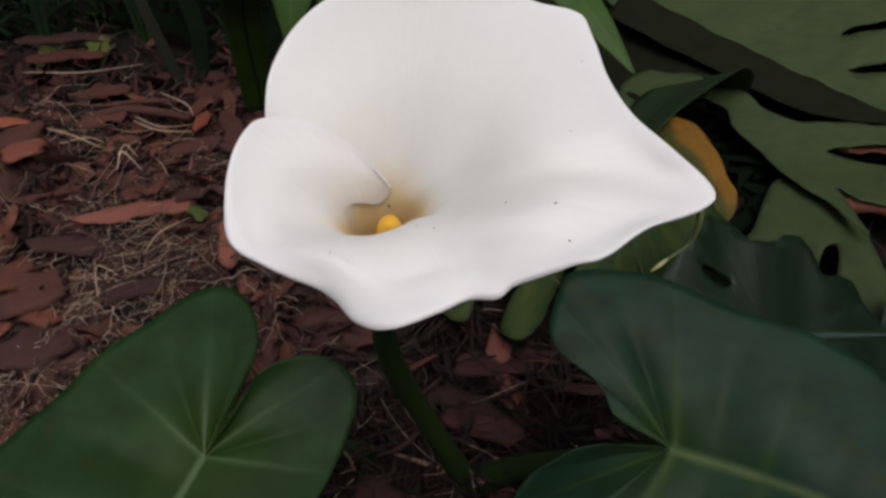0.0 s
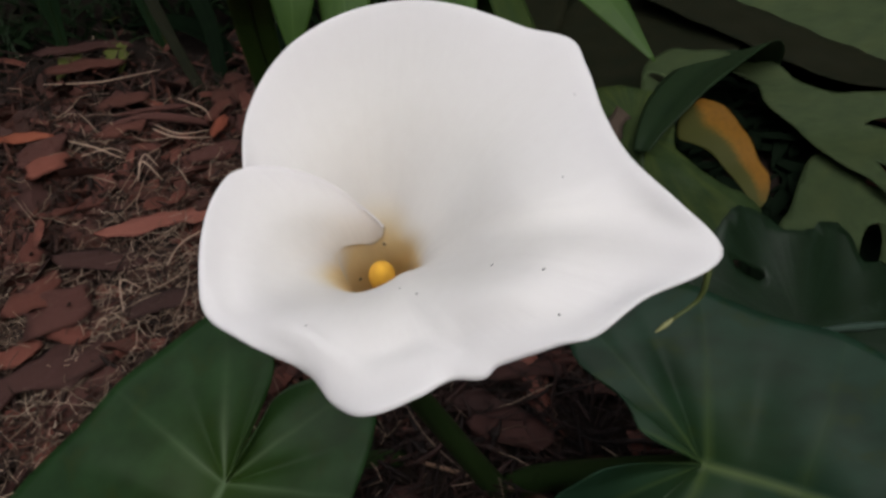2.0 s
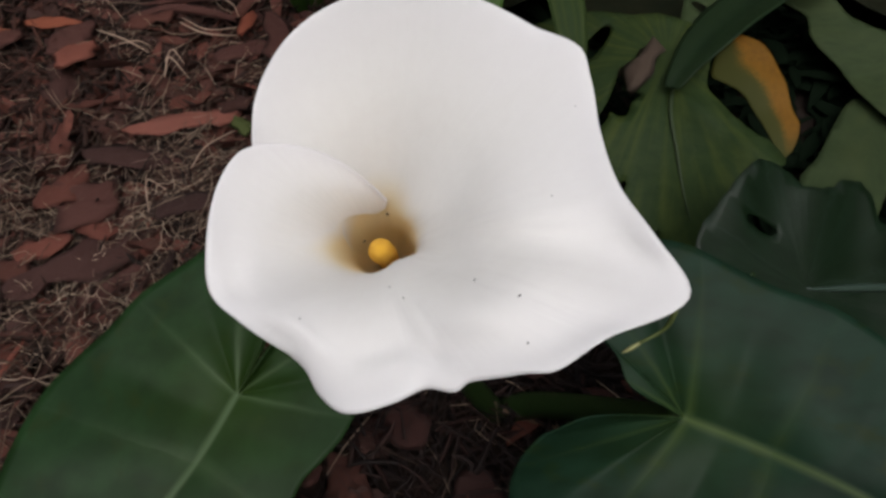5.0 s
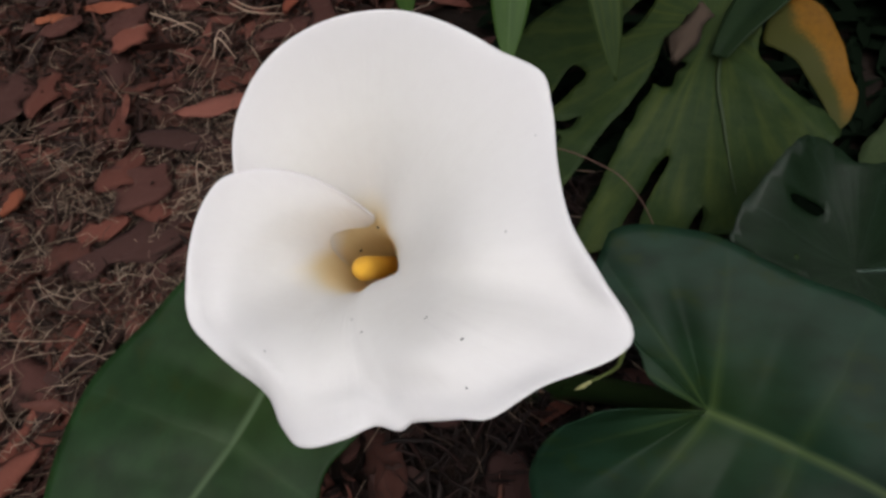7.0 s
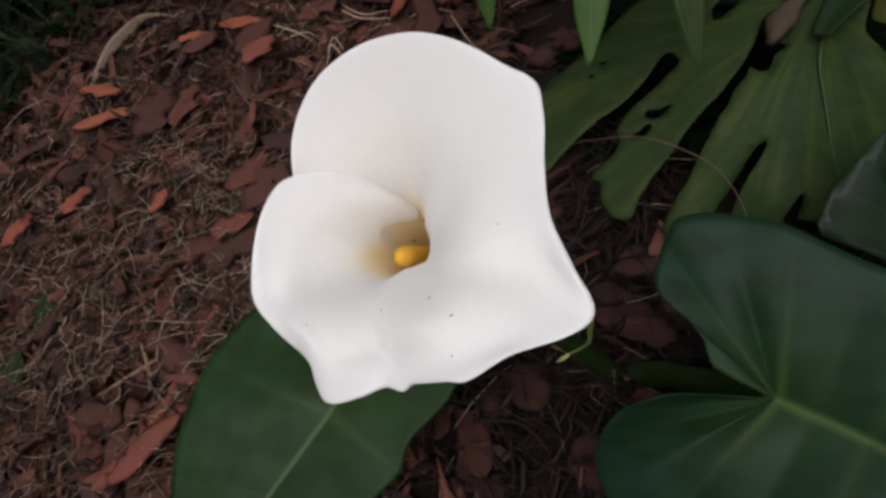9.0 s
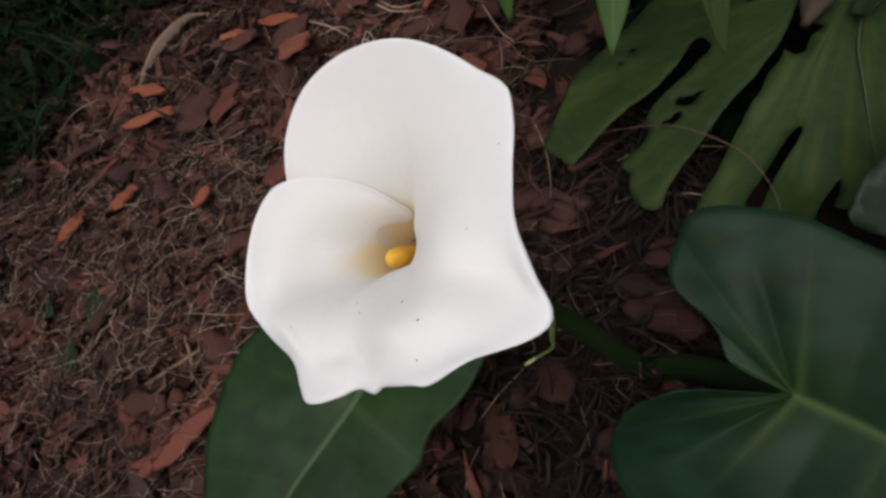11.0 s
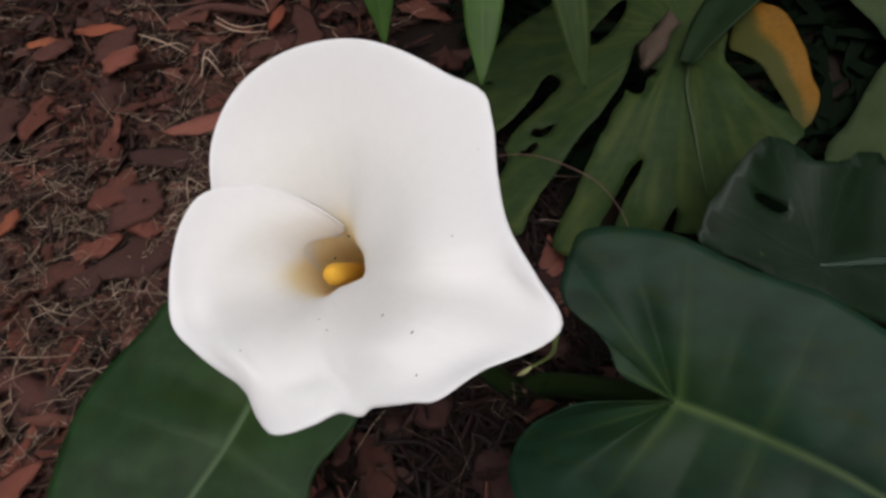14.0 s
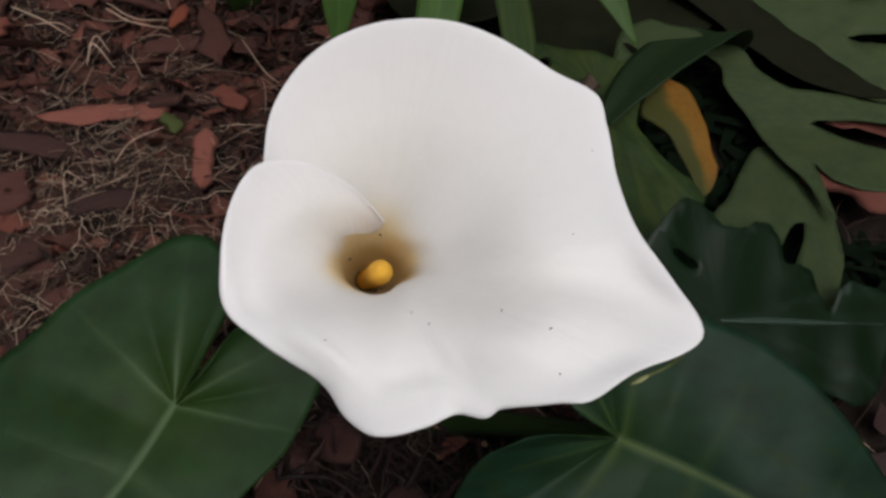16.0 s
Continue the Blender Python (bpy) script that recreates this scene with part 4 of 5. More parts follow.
# x, y, length, width in metres and the turn in degrees
RED_CHIPS = [
    (0.535, 0.759, 0.13, 0.05, -10), (0.474, 0.642, 0.12, 0.07, -40), (-0.436, 0.542, 0.07, 0.045, 60), (-0.585, 0.656, 0.10, 0.035, 100),
    (-0.425, 0.466, 0.06, 0.035, 20), (-0.447, 0.431, 0.05, 0.033, 20), (-0.322, 0.862, 0.07, 0.022, 80), (-0.445, 0.835, 0.07, 0.034, 26), (-0.512, 0.760, 0.08, 0.046, 84), (-0.468, 0.909, 0.075, 0.03, 20),
    (-0.405, 0.205, 0.09, 0.03, 60), (-0.479, 0.229, 0.06, 0.03, 0), (-0.380, 0.498, 0.06, 0.034, -54), (-0.555, 0.997, 0.12, 0.038, 13), (-0.215, 0.683, 0.05, 0.03, -50),
]
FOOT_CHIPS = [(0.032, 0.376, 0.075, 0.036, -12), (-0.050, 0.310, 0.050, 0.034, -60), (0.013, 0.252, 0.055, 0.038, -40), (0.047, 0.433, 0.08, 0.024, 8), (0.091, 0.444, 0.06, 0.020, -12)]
LONG_BARK = [(-0.338, 0.643, 0.128, 0.036, 22), (-0.222, 0.588, 0.095, 0.022, 101)]
ORANGE_LEAVES = [
    (-0.728, 0.642, 0.095, 0.026, 27), (-0.767, 0.696, 0.10, 0.026, -8), (-0.77, 0.452, 0.06, 0.034, 80), (-0.692, 0.50, 0.05, 0.028, 80), (-0.575, 0.826, 0.09, 0.030, -5), (-0.311, 0.823, 0.065, 0.020, 92),
    (-0.282, 0.971, 0.05, 0.03, 60), (-0.544, 0.493, 0.04, 0.02, 80), (-0.645, 0.800, 0.05, 0.024, 20), (-0.87, 0.36, 0.05, 0.02, 90),
]
BROWN_CHIPS = [
    (-0.383, 0.586, 0.105, 0.036, -5), (-0.409, 0.527, 0.10, 0.07, -20), (-0.385, 0.450, 0.14, 0.055, 35), (-0.64, 0.65, 0.10, 0.065, -80), (-0.300, 0.520, 0.07, 0.032, 16), (-0.262, 0.786, 0.135, 0.036, -67),
    (-0.575, 1.05, 0.15, 0.045, 8), (-0.532, 0.79, 0.08, 0.055, 70), (-0.62, 0.78, 0.06, 0.04, 60), (-0.299, 0.763, 0.075, 0.03, 25), (-0.420, 0.880, 0.11, 0.016, 4),
]
SHADED_CHIPS = [(0.07, 0.44, 0.08, 0.035, 20), (0.005, 0.41, 0.06, 0.028, -15)]
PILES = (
    (SHADED_CHIPS, "bark_chip", "dark red bark chip under the flower, shade in its colour", "bark chip", SHADED_BARK, 0.0025, 0.22, 0.04),
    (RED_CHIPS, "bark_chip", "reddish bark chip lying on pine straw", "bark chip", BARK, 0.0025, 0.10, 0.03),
    (FOOT_CHIPS, "bark_chip", "dull red bark chip by the flower, shade painted into its colour", "bark chip", SHADED_MAROON, 0.0025, 0.10, 0.03),
    (LONG_BARK, "bark_strip", "long pinkish red strip of bark on pine straw", "bark chip", PINK_BARK, 0.004, 0.16, 0.02),
    (ORANGE_LEAVES, "dead_leaf", "curled orange dead leaf on the mulch", "dead leaf", ORANGE, 0.0015, 0.22, 0.06),
    (BROWN_CHIPS, "bark_chip", "dull purplish-brown bark chip in the mulch", "bark chip", PURPLE, 0.0025, 0.08, 0.03),
)
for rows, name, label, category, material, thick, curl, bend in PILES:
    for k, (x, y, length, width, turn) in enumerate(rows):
        chip = part(name, flake(length, width, thick, k + int(1000 * length), curl, bend, 0.45 if material == SHADED_MAROON else 0.75), material)
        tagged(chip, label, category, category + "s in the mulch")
        lay(chip, x, y, turn, (0.015 if material == SHADED_BARK else 0.022 if material == SHADED_MAROON else 0.035) + 0.06 * width, 0.15 * math.sin(k * 3.1), 0.08 * math.cos(k * 2.3))

rng = random.Random(11)
small = []
for k in range(10):
    chip = part("bark_chip", flake(rng.uniform(0.045, 0.11), rng.uniform(0.016, 0.042), 0.003, 500 + k, rng.uniform(0.1, 0.4), rng.uniform(-0.05, 0.12), 0.7), (RUSSET, PURPLE, BARK, RUSSET, PURPLE)[k % 5])
    small.append(tagged(chip, "small ragged brown bark chip in pine straw", "bark chip", "small bark chips in the mulch"))
for k in range(260):
    x, y = rng.uniform(-1.05, -0.06), 0.08 + 0.92 * rng.random() ** 1.5
    ob = small[k] if k < 10 else copy_thing(small[k % 10], Matrix())
    lay(ob, x, y, rng.uniform(0, 360), rng.uniform(0.008, 0.026), rng.uniform(-0.6, 0.6), rng.uniform(-0.4, 0.4))


def strewn(name, label, category, count, material, shape, seed, where):
    """Many small strips or flakes in one mesh."""
    rng = random.Random(seed)
    verts, faces = [], []
    for _ in range(count):
        x, y = where(rng)
        shape(rng, x, y, verts, faces)
    me = bpy.data.meshes.new(name)
    me.from_pydata(verts, [], faces)
    me.materials.append(material)
    me.polygons.foreach_set("use_smooth", [True] * len(me.polygons))
    return tagged(new(name, me), label, category, kind="stuff")


def bed(rng):
    while True:
        x, y = rng.uniform(-1.35, 0.85), rng.uniform(0.0, 1.55)
        if x < -1.02 and rng.random() < 0.9:
            continue
        # sparser at the back and near the plants; bare dark soil mimics shade there
        leafy = (x > 0.05 and y > 0.47 or x > -0.05 and y > 0.57) and not (0.44 < x < 0.62 and 0.58 < y < 0.80)
        if not leafy and rng.random() < (1.25 - 0.45 * abs(y - 0.5) - 2.0 * max(0.0, y - 0.64)) * (1.0 if x < -0.15 else 0.13 if x < -0.05 else 0.03):
            return x, y


def tufted(rng):
    """The bed, thicker in tufts and where the needles have drifted together."""
    while True:
        x, y = bed(rng)
        # needles thinned far back as well, to darken the shaded mulch
        if y > 0.62 and rng.random() < 0.45:
            continue
        drift = math.exp(-(((x + 0.42) / 0.16) ** 2) - ((y - 0.50) / 0.17) ** 2)
        if rng.random() < 0.10 + 0.9 * max(0.0, noise.noise((x * 9, y * 9, 2)) + 0.25) + 0.55 * drift:
            return x, y


def bed_away(rng):
    """The bed away from the foot of the flower."""
    while True:
        x, y = bed(rng)
        if x < -0.08 or rng.random() < 0.25:
            return x, y


def strip(verts, faces, path, half, thick):
    """A closed three-sided strip along a path, half as wide as the half widths say."""
    n = len(verts)
    last = len(path) - 1
    for i, (px, py, pz) in enumerate(path):
        qx, qy, _ = path[min(i + 1, last)]
        ox, oy, _ = path[max(i - 1, 0)]
        d = math.hypot(qx - ox, qy - oy) or 1.0
        sx, sy, w = (qy - oy) / d, (ox - qx) / d, half[i]
        verts += [(px + sx * w, py + sy * w, pz), (px, py, pz + thick), (px - sx * w, py - sy * w, pz)]
    for i in range(last):
        a = n + 3 * i
        faces += [(a, a + 1, a + 4, a + 3), (a + 1, a + 2, a + 5, a + 4), (a + 2, a, a + 3, a + 5)]


def needle(rng, x, y, verts, faces):
    """A thin dry needle or fibre, kinked and bowed."""
    length, width, turn = rng.uniform(0.02, 0.085), rng.uniform(0.0003, 0.0008), rng.uniform(0, 2 * math.pi)
    bow, rise, base = rng.uniform(-20, 20), rng.uniform(-0.35, 0.35), rng.uniform(0.006, 0.038)
    step, kink = length / 6, rng.randrange(1, 12)
    px, py = x - math.cos(turn) * length / 2, y - math.sin(turn) * length / 2
    path = []
    for i in range(7):
        path.append((px, py, ground_height(px, py) + base + rise * (i / 6 - 0.5) * length))
        px, py = px + math.cos(turn) * step, py + math.sin(turn) * step
        turn += bow * step + rng.uniform(-0.12, 0.12) + (rng.uniform(-1.6, 1.6) if i == kink else 0.0)
    strip(verts, faces, path, [width * (1 - 0.55 * abs(i / 3 - 1)) for i in range(7)], width)


def shred(rng, x, y, verts, faces):
    """A torn fibre of bark, a few millimetres wide, that leans in the heap."""
    length, width, turn = rng.uniform(0.012, 0.055), rng.uniform(0.0012, 0.0042), rng.uniform(0, 2 * math.pi)
    bow, rise, base = rng.uniform(-14, 14), rng.uniform(-0.9, 0.9), rng.uniform(0.0, 0.026)
    step = length / 4
    px, py = x - math.cos(turn) * length / 2, y - math.sin(turn) * length / 2
    path = []
    for i in range(5):
        path.append((px, py, ground_height(px, py) + base + rise * (i / 4 - 0.5) * length))
        px, py = px + math.cos(turn) * step, py + math.sin(turn) * step
        turn += bow * step + rng.uniform(-0.3, 0.3)
    strip(verts, faces, path, [width * rng.uniform(0.4, 1.0) * (0.35 if i in (0, 4) else 1.0) for i in range(5)], width * 0.6)


def crumb(rng, x, y, verts, faces):
    length, width, turn = rng.uniform(0.006, 0.028), rng.uniform(0.003, 0.012), rng.uniform(0, 2 * math.pi)
    tilt, lift, high = rng.uniform(-0.8, 0.8), rng.uniform(-0.8, 0.8), rng.uniform(0.0, 0.018)
    n = len(verts)
    ca, sa = math.cos(turn), math.sin(turn)
    z0 = ground_height(x, y) + high
    for k in range(7):
        a = 2 * math.pi * k / 7
        u, v = length * 0.5 * math.cos(a) * rng.uniform(0.7, 1.2), width * 0.5 * math.sin(a) * rng.uniform(0.6, 1.25)
        verts.append((x + ca * u - sa * v, y + sa * u + ca * v, z0 + tilt * u + lift * v))
    verts.append((x, y, z0 + rng.uniform(0.001, 0.003)))
    verts.append((x, y, z0 - rng.uniform(0.001, 0.003)))
    for k in range(7):
        faces += [(n + k, n + (k + 1) % 7, n + 7), (n + (k + 1) % 7, n + k, n + 8)]


def leaf_bit(rng, x, y, verts, faces):
    """A broken, curled bit of leaf or bark that sticks up out of the straw."""
    length, width, turn = rng.uniform(0.02, 0.075), rng.uniform(0.008, 0.026), rng.uniform(0, 2 * math.pi)
    tilt, lift, curl = rng.uniform(-0.75, 0.75), rng.uniform(-0.9, 0.9), rng.uniform(-0.6, 1.0)
    n = len(verts)
    ca, sa = math.cos(turn), math.sin(turn)
    z0 = ground_height(x, y) + rng.uniform(0.006, 0.024)
    skew = rng.uniform(-0.3, 0.3)
    for i in range(7):
        s = i / 6
        half = 0.5 * width * min(1.0, 0.2 + 2.6 * min(s, 1 - s)) * rng.uniform(0.72, 1.2)
        for q in (-1, -0.4, 0.4, 1):
            v = q * half + skew * width * math.sin(4 * s)
            u = (s - 0.5) * length * (1 + 0.16 * rng.uniform(-1, 1) * (i in (0, 6)))
            verts.append((x + ca * u - sa * v, y + sa * u + ca * v, z0 + tilt * u + lift * v + curl * width * (q * q - 0.5) * 0.5 - 5 * u * u + rng.uniform(-0.0006, 0.0006)))
    for i in range(6):
        for q in range(3):
            a = n + 4 * i + q
            faces.append((a, a + 1, a + 5, a + 4))


def around(rng):
    """The rest of the bed, out to the added hedge."""
    while True:
        x, y = rng.uniform(-2.6, 2.4), rng.uniform(-2.0, 1.6)
        if not (-1.35 < x < 0.85 and 0.0 < y < 1.55) and ((x + 0.1) / 2.5) ** 2 + ((y - 0.3) / 2.3) ** 2 < 1:
            return x, y


strewn("outer_bits", "red-brown leaf and bark bits over the rest of the bed", "mulch", 6000, CRUMB, leaf_bit, 24, around)
strewn("outer_straw", "dry pine needles over the rest of the bed", "pine straw", 6000, NEEDLE, needle, 25, around)
strewn("leaf_bits", "broken red-brown leaf and bark bits in the mulch", "mulch", 1900, RUSSET_BITS, leaf_bit, 23, bed)


def near_side(rng):
    """The open part of the bed beside the leaf."""
    while True:
        x, y = rng.gauss(-0.62, 0.17), rng.gauss(0.30, 0.15)
        if x < -0.3 and y > 0.0:
            return x, y


strewn("red_leaf_bits", "broken pinkish red leaf bits lying on the straw", "mulch", 420, RUSSET_BITS, leaf_bit, 35, near_side)
strewn("bark_shreds", "torn dark red-brown bark shreds in the mulch", "mulch", 9500, CRUMB, shred, 28, bed)


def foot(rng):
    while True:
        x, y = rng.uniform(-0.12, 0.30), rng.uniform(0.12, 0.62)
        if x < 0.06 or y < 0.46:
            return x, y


# dark litter here imitates the shade round the foot
strewn("damp_straw", "pine needles round the foot of the flower, darkened for shade", "pine straw", 1000, SHADED_STRAW, needle, 26, foot)
strewn("damp_bits", "bark shreds round the foot of the flower, darkened for shade", "mulch", 1500, SHADED_STRAW, shred, 27, foot)
strewn("dry_fibres", "thin pale dry fibres on the mulch under the flower", "pine straw", 160, NEEDLE, needle, 29, foot)
strewn("pine_straw", "dry brown pine needles and fibres strewn over the mulch", "pine straw", 6500, NEEDLE, needle, 21, tufted)


def fibre(rng, x, y, verts, faces):
    """A thin pale stem with a sharp kink or two, lying on top."""
    length, width, turn = rng.uniform(0.02, 0.06), rng.uniform(0.0003, 0.0006), rng.uniform(0, 2 * math.pi)
    base, path = rng.uniform(0.024, 0.038), []
    px, py, bow = x, y, rng.uniform(-12, 12)
    bends = {rng.randrange(1, 7): rng.uniform(-2.0, 2.0)}
    for i in range(7):
        path.append((px, py, ground_height(px, py) + base + 0.003 * math.sin(2.1 * i + 9 * x)))
        turn += bends.get(i, 0.0) + bow * length / 6
        px, py = px + math.cos(turn) * length / 6, py + math.sin(turn) * length / 6
    strip(verts, faces, path, [width * (1 - 0.5 * i / 6) for i in range(7)], width)


def drifts(rng):
    """Where pale stems have gathered: beside the flower and in loose clumps over the bed."""
    while True:
        x, y = bed(rng)
        gathered = math.exp(-(((x + 0.36) / 0.16) ** 2) - ((y - 0.48) / 0.15) ** 2)
        gathered += 0.4 * math.exp(-(((x + 0.62) / 0.2) ** 2) - ((y - 0.26) / 0.2) ** 2)
        if x < -0.1 and rng.random() < gathered + 0.16 * (noise.noise((x * 7, y * 7, 6)) > 0.05):
            return x, y


strewn("pale_stems", "thin pale kinked grass stems scattered on the mulch", "straw", 950, FIBRE, fibre, 33, drifts)
strewn("bark_crumbs", "small dark bark crumbs and leaf bits", "mulch", 7000, CRUMB, crumb, 22, bed_away)


# ---------------------------------------------------------------- sticks and straws
def stick(name, label, points, radii, material, sides=7):
    ob = part(name, tube(points, radii, sides, 30), material)
    return tagged(ob, label, "stick")


def on_bed(points, up):
    return [(x, y, ground_height(x, y) + up) for x, y in points]


stick("stick", "long reddish dead stick beside the leaf", on_bed([(-0.405, 0.375), (-0.414, 0.32), (-0.415, 0.26), (-0.43, 0.20), (-0.455, 0.16)], 0.022), [0.002, 0.004, 0.006, 0.009, 0.008], BARK)
twig = stick("twig", "pale forked dry twig on the mulch", on_bed([(-0.80, 0.30), (-0.755, 0.298), (-0.728, 0.284), (-0.730, 0.24), (-0.725, 0.19), (-0.715, 0.14)], 0.016), [0.002, 0.003, 0.0045, 0.004, 0.004, 0.003], TWIG)
part("fork", tube(on_bed([(-0.728, 0.284), (-0.712, 0.290), (-0.70, 0.300)], 0.018), [0.004, 0.003, 0.001], 6, 8), TWIG, twig)
stick("twig", "thin grey twig lying under the flower", on_bed([(-0.06, 0.362), (-0.028, 0.351), (0.046, 0.325), (0.07, 0.318)], 0.014), [0.001, 0.0018, 0.0022, 0.002], DRY)
stick("twig", "thin pale twig crossing the pine straw", on_bed([(-0.489, 0.323), (-0.46, 0.29), (-0.435, 0.255)], 0.024), [0.0015, 0.0022, 0.0015], DRY)
stick("twig", "thin pale twig crossing the pine straw", on_bed([(-0.515, 0.245), (-0.48, 0.275), (-0.45, 0.30)], 0.026), [0.001, 0.002, 0.0015], DRY)
stick("straw", "thin pink straw bent over the split leaf", [(-0.04, 0.53, 0.112), (0.03, 0.518, 0.128), (0.08, 0.497, 0.122), (0.099, 0.484, 0.112), (0.115, 0.462, 0.097), (0.12, 0.44, 0.085)], [0.0003, 0.0005, 0.0006, 0.0006, 0.0005, 0.0003], STRAW)

for spine in (
    [(-0.593, 0.944), (-0.514, 0.946), (-0.473, 0.957), (-0.435, 0.978)],
    [(-0.394, 0.815), (-0.361, 0.794), (-0.332, 0.784), (-0.31, 0.783)],
    [(-0.496, 0.795), (-0.456, 0.779), (-0.412, 0.751)],
    [(-0.378, 0.707), (-0.383, 0.741), (-0.348, 0.706)],
    [(-0.385, 0.895), (-0.337, 0.855), (-0.318, 0.821)],
):
    stick("dry_grass", "long thin pale dry grass stem on the mulch", on_bed(spine, 0.042), [0.0007, 0.0011, 0.0009, 0.0004], PALE, 5)
for spine in (
    [(-0.396, 0.827), (-0.354, 0.799), (-0.314, 0.798)],
    [(-0.386, 0.735), (-0.384, 0.755), (-0.36, 0.729)],
    [(-0.223, 0.777), (-0.186, 0.724), (-0.165, 0.703)],
    [(-0.468, 0.764), (-0.436, 0.773), (-0.413, 0.763)],
    [(-0.325, 0.502), (-0.341, 0.544), (-0.317, 0.532)],
    [(-0.301, 0.564), (-0.294, 0.594), (-0.27, 0.62)],
):
    stick("dry_grass", "short pale kinked grass stem on the mulch", on_bed(spine, 0.042), [0.0006, 0.0008, 0.0004], PALE, 5)
stick("stick", "dull brown bent stick in the pine straw", on_bed([(-0.471, 0.834), (-0.427, 0.86), (-0.382, 0.855), (-0.326, 0.831)], 0.034), [0.003, 0.006, 0.006, 0.003], PURPLE)
fallen = part("fallen_leaf", flake(0.042, 0.020, 0.001, 91, 0.2, 0.05, 0.3), OLIVE)
tagged(fallen, "small olive green fallen leaf on the mulch", "dead leaf")
lay(fallen, -0.265, 0.629, -55, 0.042)

strap_leaf("dry_grass_leaf", "curled pale dry leaf blade rising from the mulch", [(-0.802, 0.668, 0.052), (-0.815, 0.722, 0.078), (-0.812, 0.782, 0.092), (-0.796, 0.832, 0.10), (-0.785, 0.872, 0.10), (-0.762, 0.893, 0.09)], [0.003, 0.004, 0.009, 0.016, 0.011, 0.002], PALE, (0.3, -0.5, 0.6), 0.6)


# ---------------------------------------------------------------- weeds and undergrowth
def weed(x, y, seed, count, reach, leaf_length, material, label):
    rng = random.Random(seed)
    plant = thing("weed", label, "weed")
    z = ground_height(x, y)
    for k in range(count):
        a = 2 * math.pi * (k + rng.random() * 0.6) / count
        out = reach * rng.uniform(0.5, 1.0)
        high = reach * rng.uniform(0.3, 1.0)
        tip = Vector((x + math.cos(a) * out, y + math.sin(a) * out, z + high))
        stem = part("stem", tube([(x, y, z - 0.004), (x + math.cos(a) * out * 0.4, y + math.sin(a) * out * 0.4, z + high * 0.75), tip], [0.0016, 0.0013, 0.0008], 5, 8), STALK, plant)
        side = Vector((-math.sin(a), math.cos(a), rng.uniform(-0.3, 0.3)))
        ahead = Vector((math.cos(a), math.sin(a), rng.uniform(-0.5, 0.2))).normalized()
        size = leaf_length * rng.uniform(0.7, 1.15)
        rows, uvs = [], []
        for i in range(9):
            s = i / 8
            w = 0.30 * size * math.sin(math.pi * (0.03 + 0.94 * s)) ** 0.8 * (1 + 0.18 * math.sin(s * 22))
            p = tip + ahead * size * s + Vector((0, 0, -0.25 * size * s * s))
            rows.append([p + side * w * q + Vector((0, 0, 0.25 * w * abs(q))) for q in (-1, -0.5, 0, 0.5, 1)])
            uvs.append([(s, abs(q)) for q in (-1, -0.5, 0, 0.5, 1)])
        thicken(part("leaf", sheet(rows, uvs), material, plant), 0.0005, 0.0)
    return plant


weed(-0.676, 0.311, 5, 7, 0.035, 0.062, WEED_MID, "small dark green weed rosette in the mulch")
weed(-1.08, 0.62, 6, 6, 0.07, 0.06, SHADED_WEED, "leafy green weed at the edge of the mulch")
weed(-1.02, 0.82, 7, 7, 0.08, 0.06, SHADED_WEED, "leafy green weed at the edge of the mulch")
weed(-0.545, 1.100, 8, 5, 0.055, 0.055, LIME, "pale yellow-green weed with drooping lobed leaves")
weed(-0.98, 0.42, 9, 5, 0.05, 0.04, WEED_MID, "small dark green weed rosette in the mulch")


def under(rng):
    while True:
        x, y = rng.uniform(-2.5, 2.0), rng.uniform(-0.5, 1.95)
        if ((x + 0.1) / 2.7) ** 2 + ((y - 0.3) / 1.7) ** 2 > 1.05 + 0.15 * noise.noise((x * 3, y * 3, 0)):
            continue
        if x < -0.95 - 0.4 * max(0.0, 0.36 - y) + 0.06 * noise.noise((x * 9, y * 9, 5)) or x > 1.25 and y > 0.4 or y > 1.16 or y > 0.96 + 1.1 * (x + 0.83):
            return x, y


def tuft_leaf(rng, x, y, verts, faces):
    length, width, turn = rng.uniform(0.02, 0.07), rng.uniform(0.003, 0.010), rng.uniform(0, 2 * math.pi)
    deep = max(-0.98 - x, y - 1.14, 0.0)
    high, pitch = rng.uniform(0.0, 0.06 + min(0.55, 0.9 * deep)), rng.uniform(-0.7, 0.7)
    n = len(verts)
    ca, sa = math.cos(turn), math.sin(turn)
    z = ground_height(x, y) + high
    for i in range(5):
        s = i / 4
        w = width * math.sin(math.pi * (0.05 + 0.9 * s))
        px, py, pz = x + ca * s * length, y + sa * s * length, z + pitch * s * length - 0.3 * length * s * s
        verts += [(px + sa * w, py - ca * w, pz + 0.3 * w), (px, py, pz), (px - sa * w, py + ca * w, pz + 0.3 * w)]
    for i in range(4):
        a = n + 3 * i
        faces += [(a, a + 1, a + 4, a + 3), (a + 1, a + 2, a + 5, a + 4)]


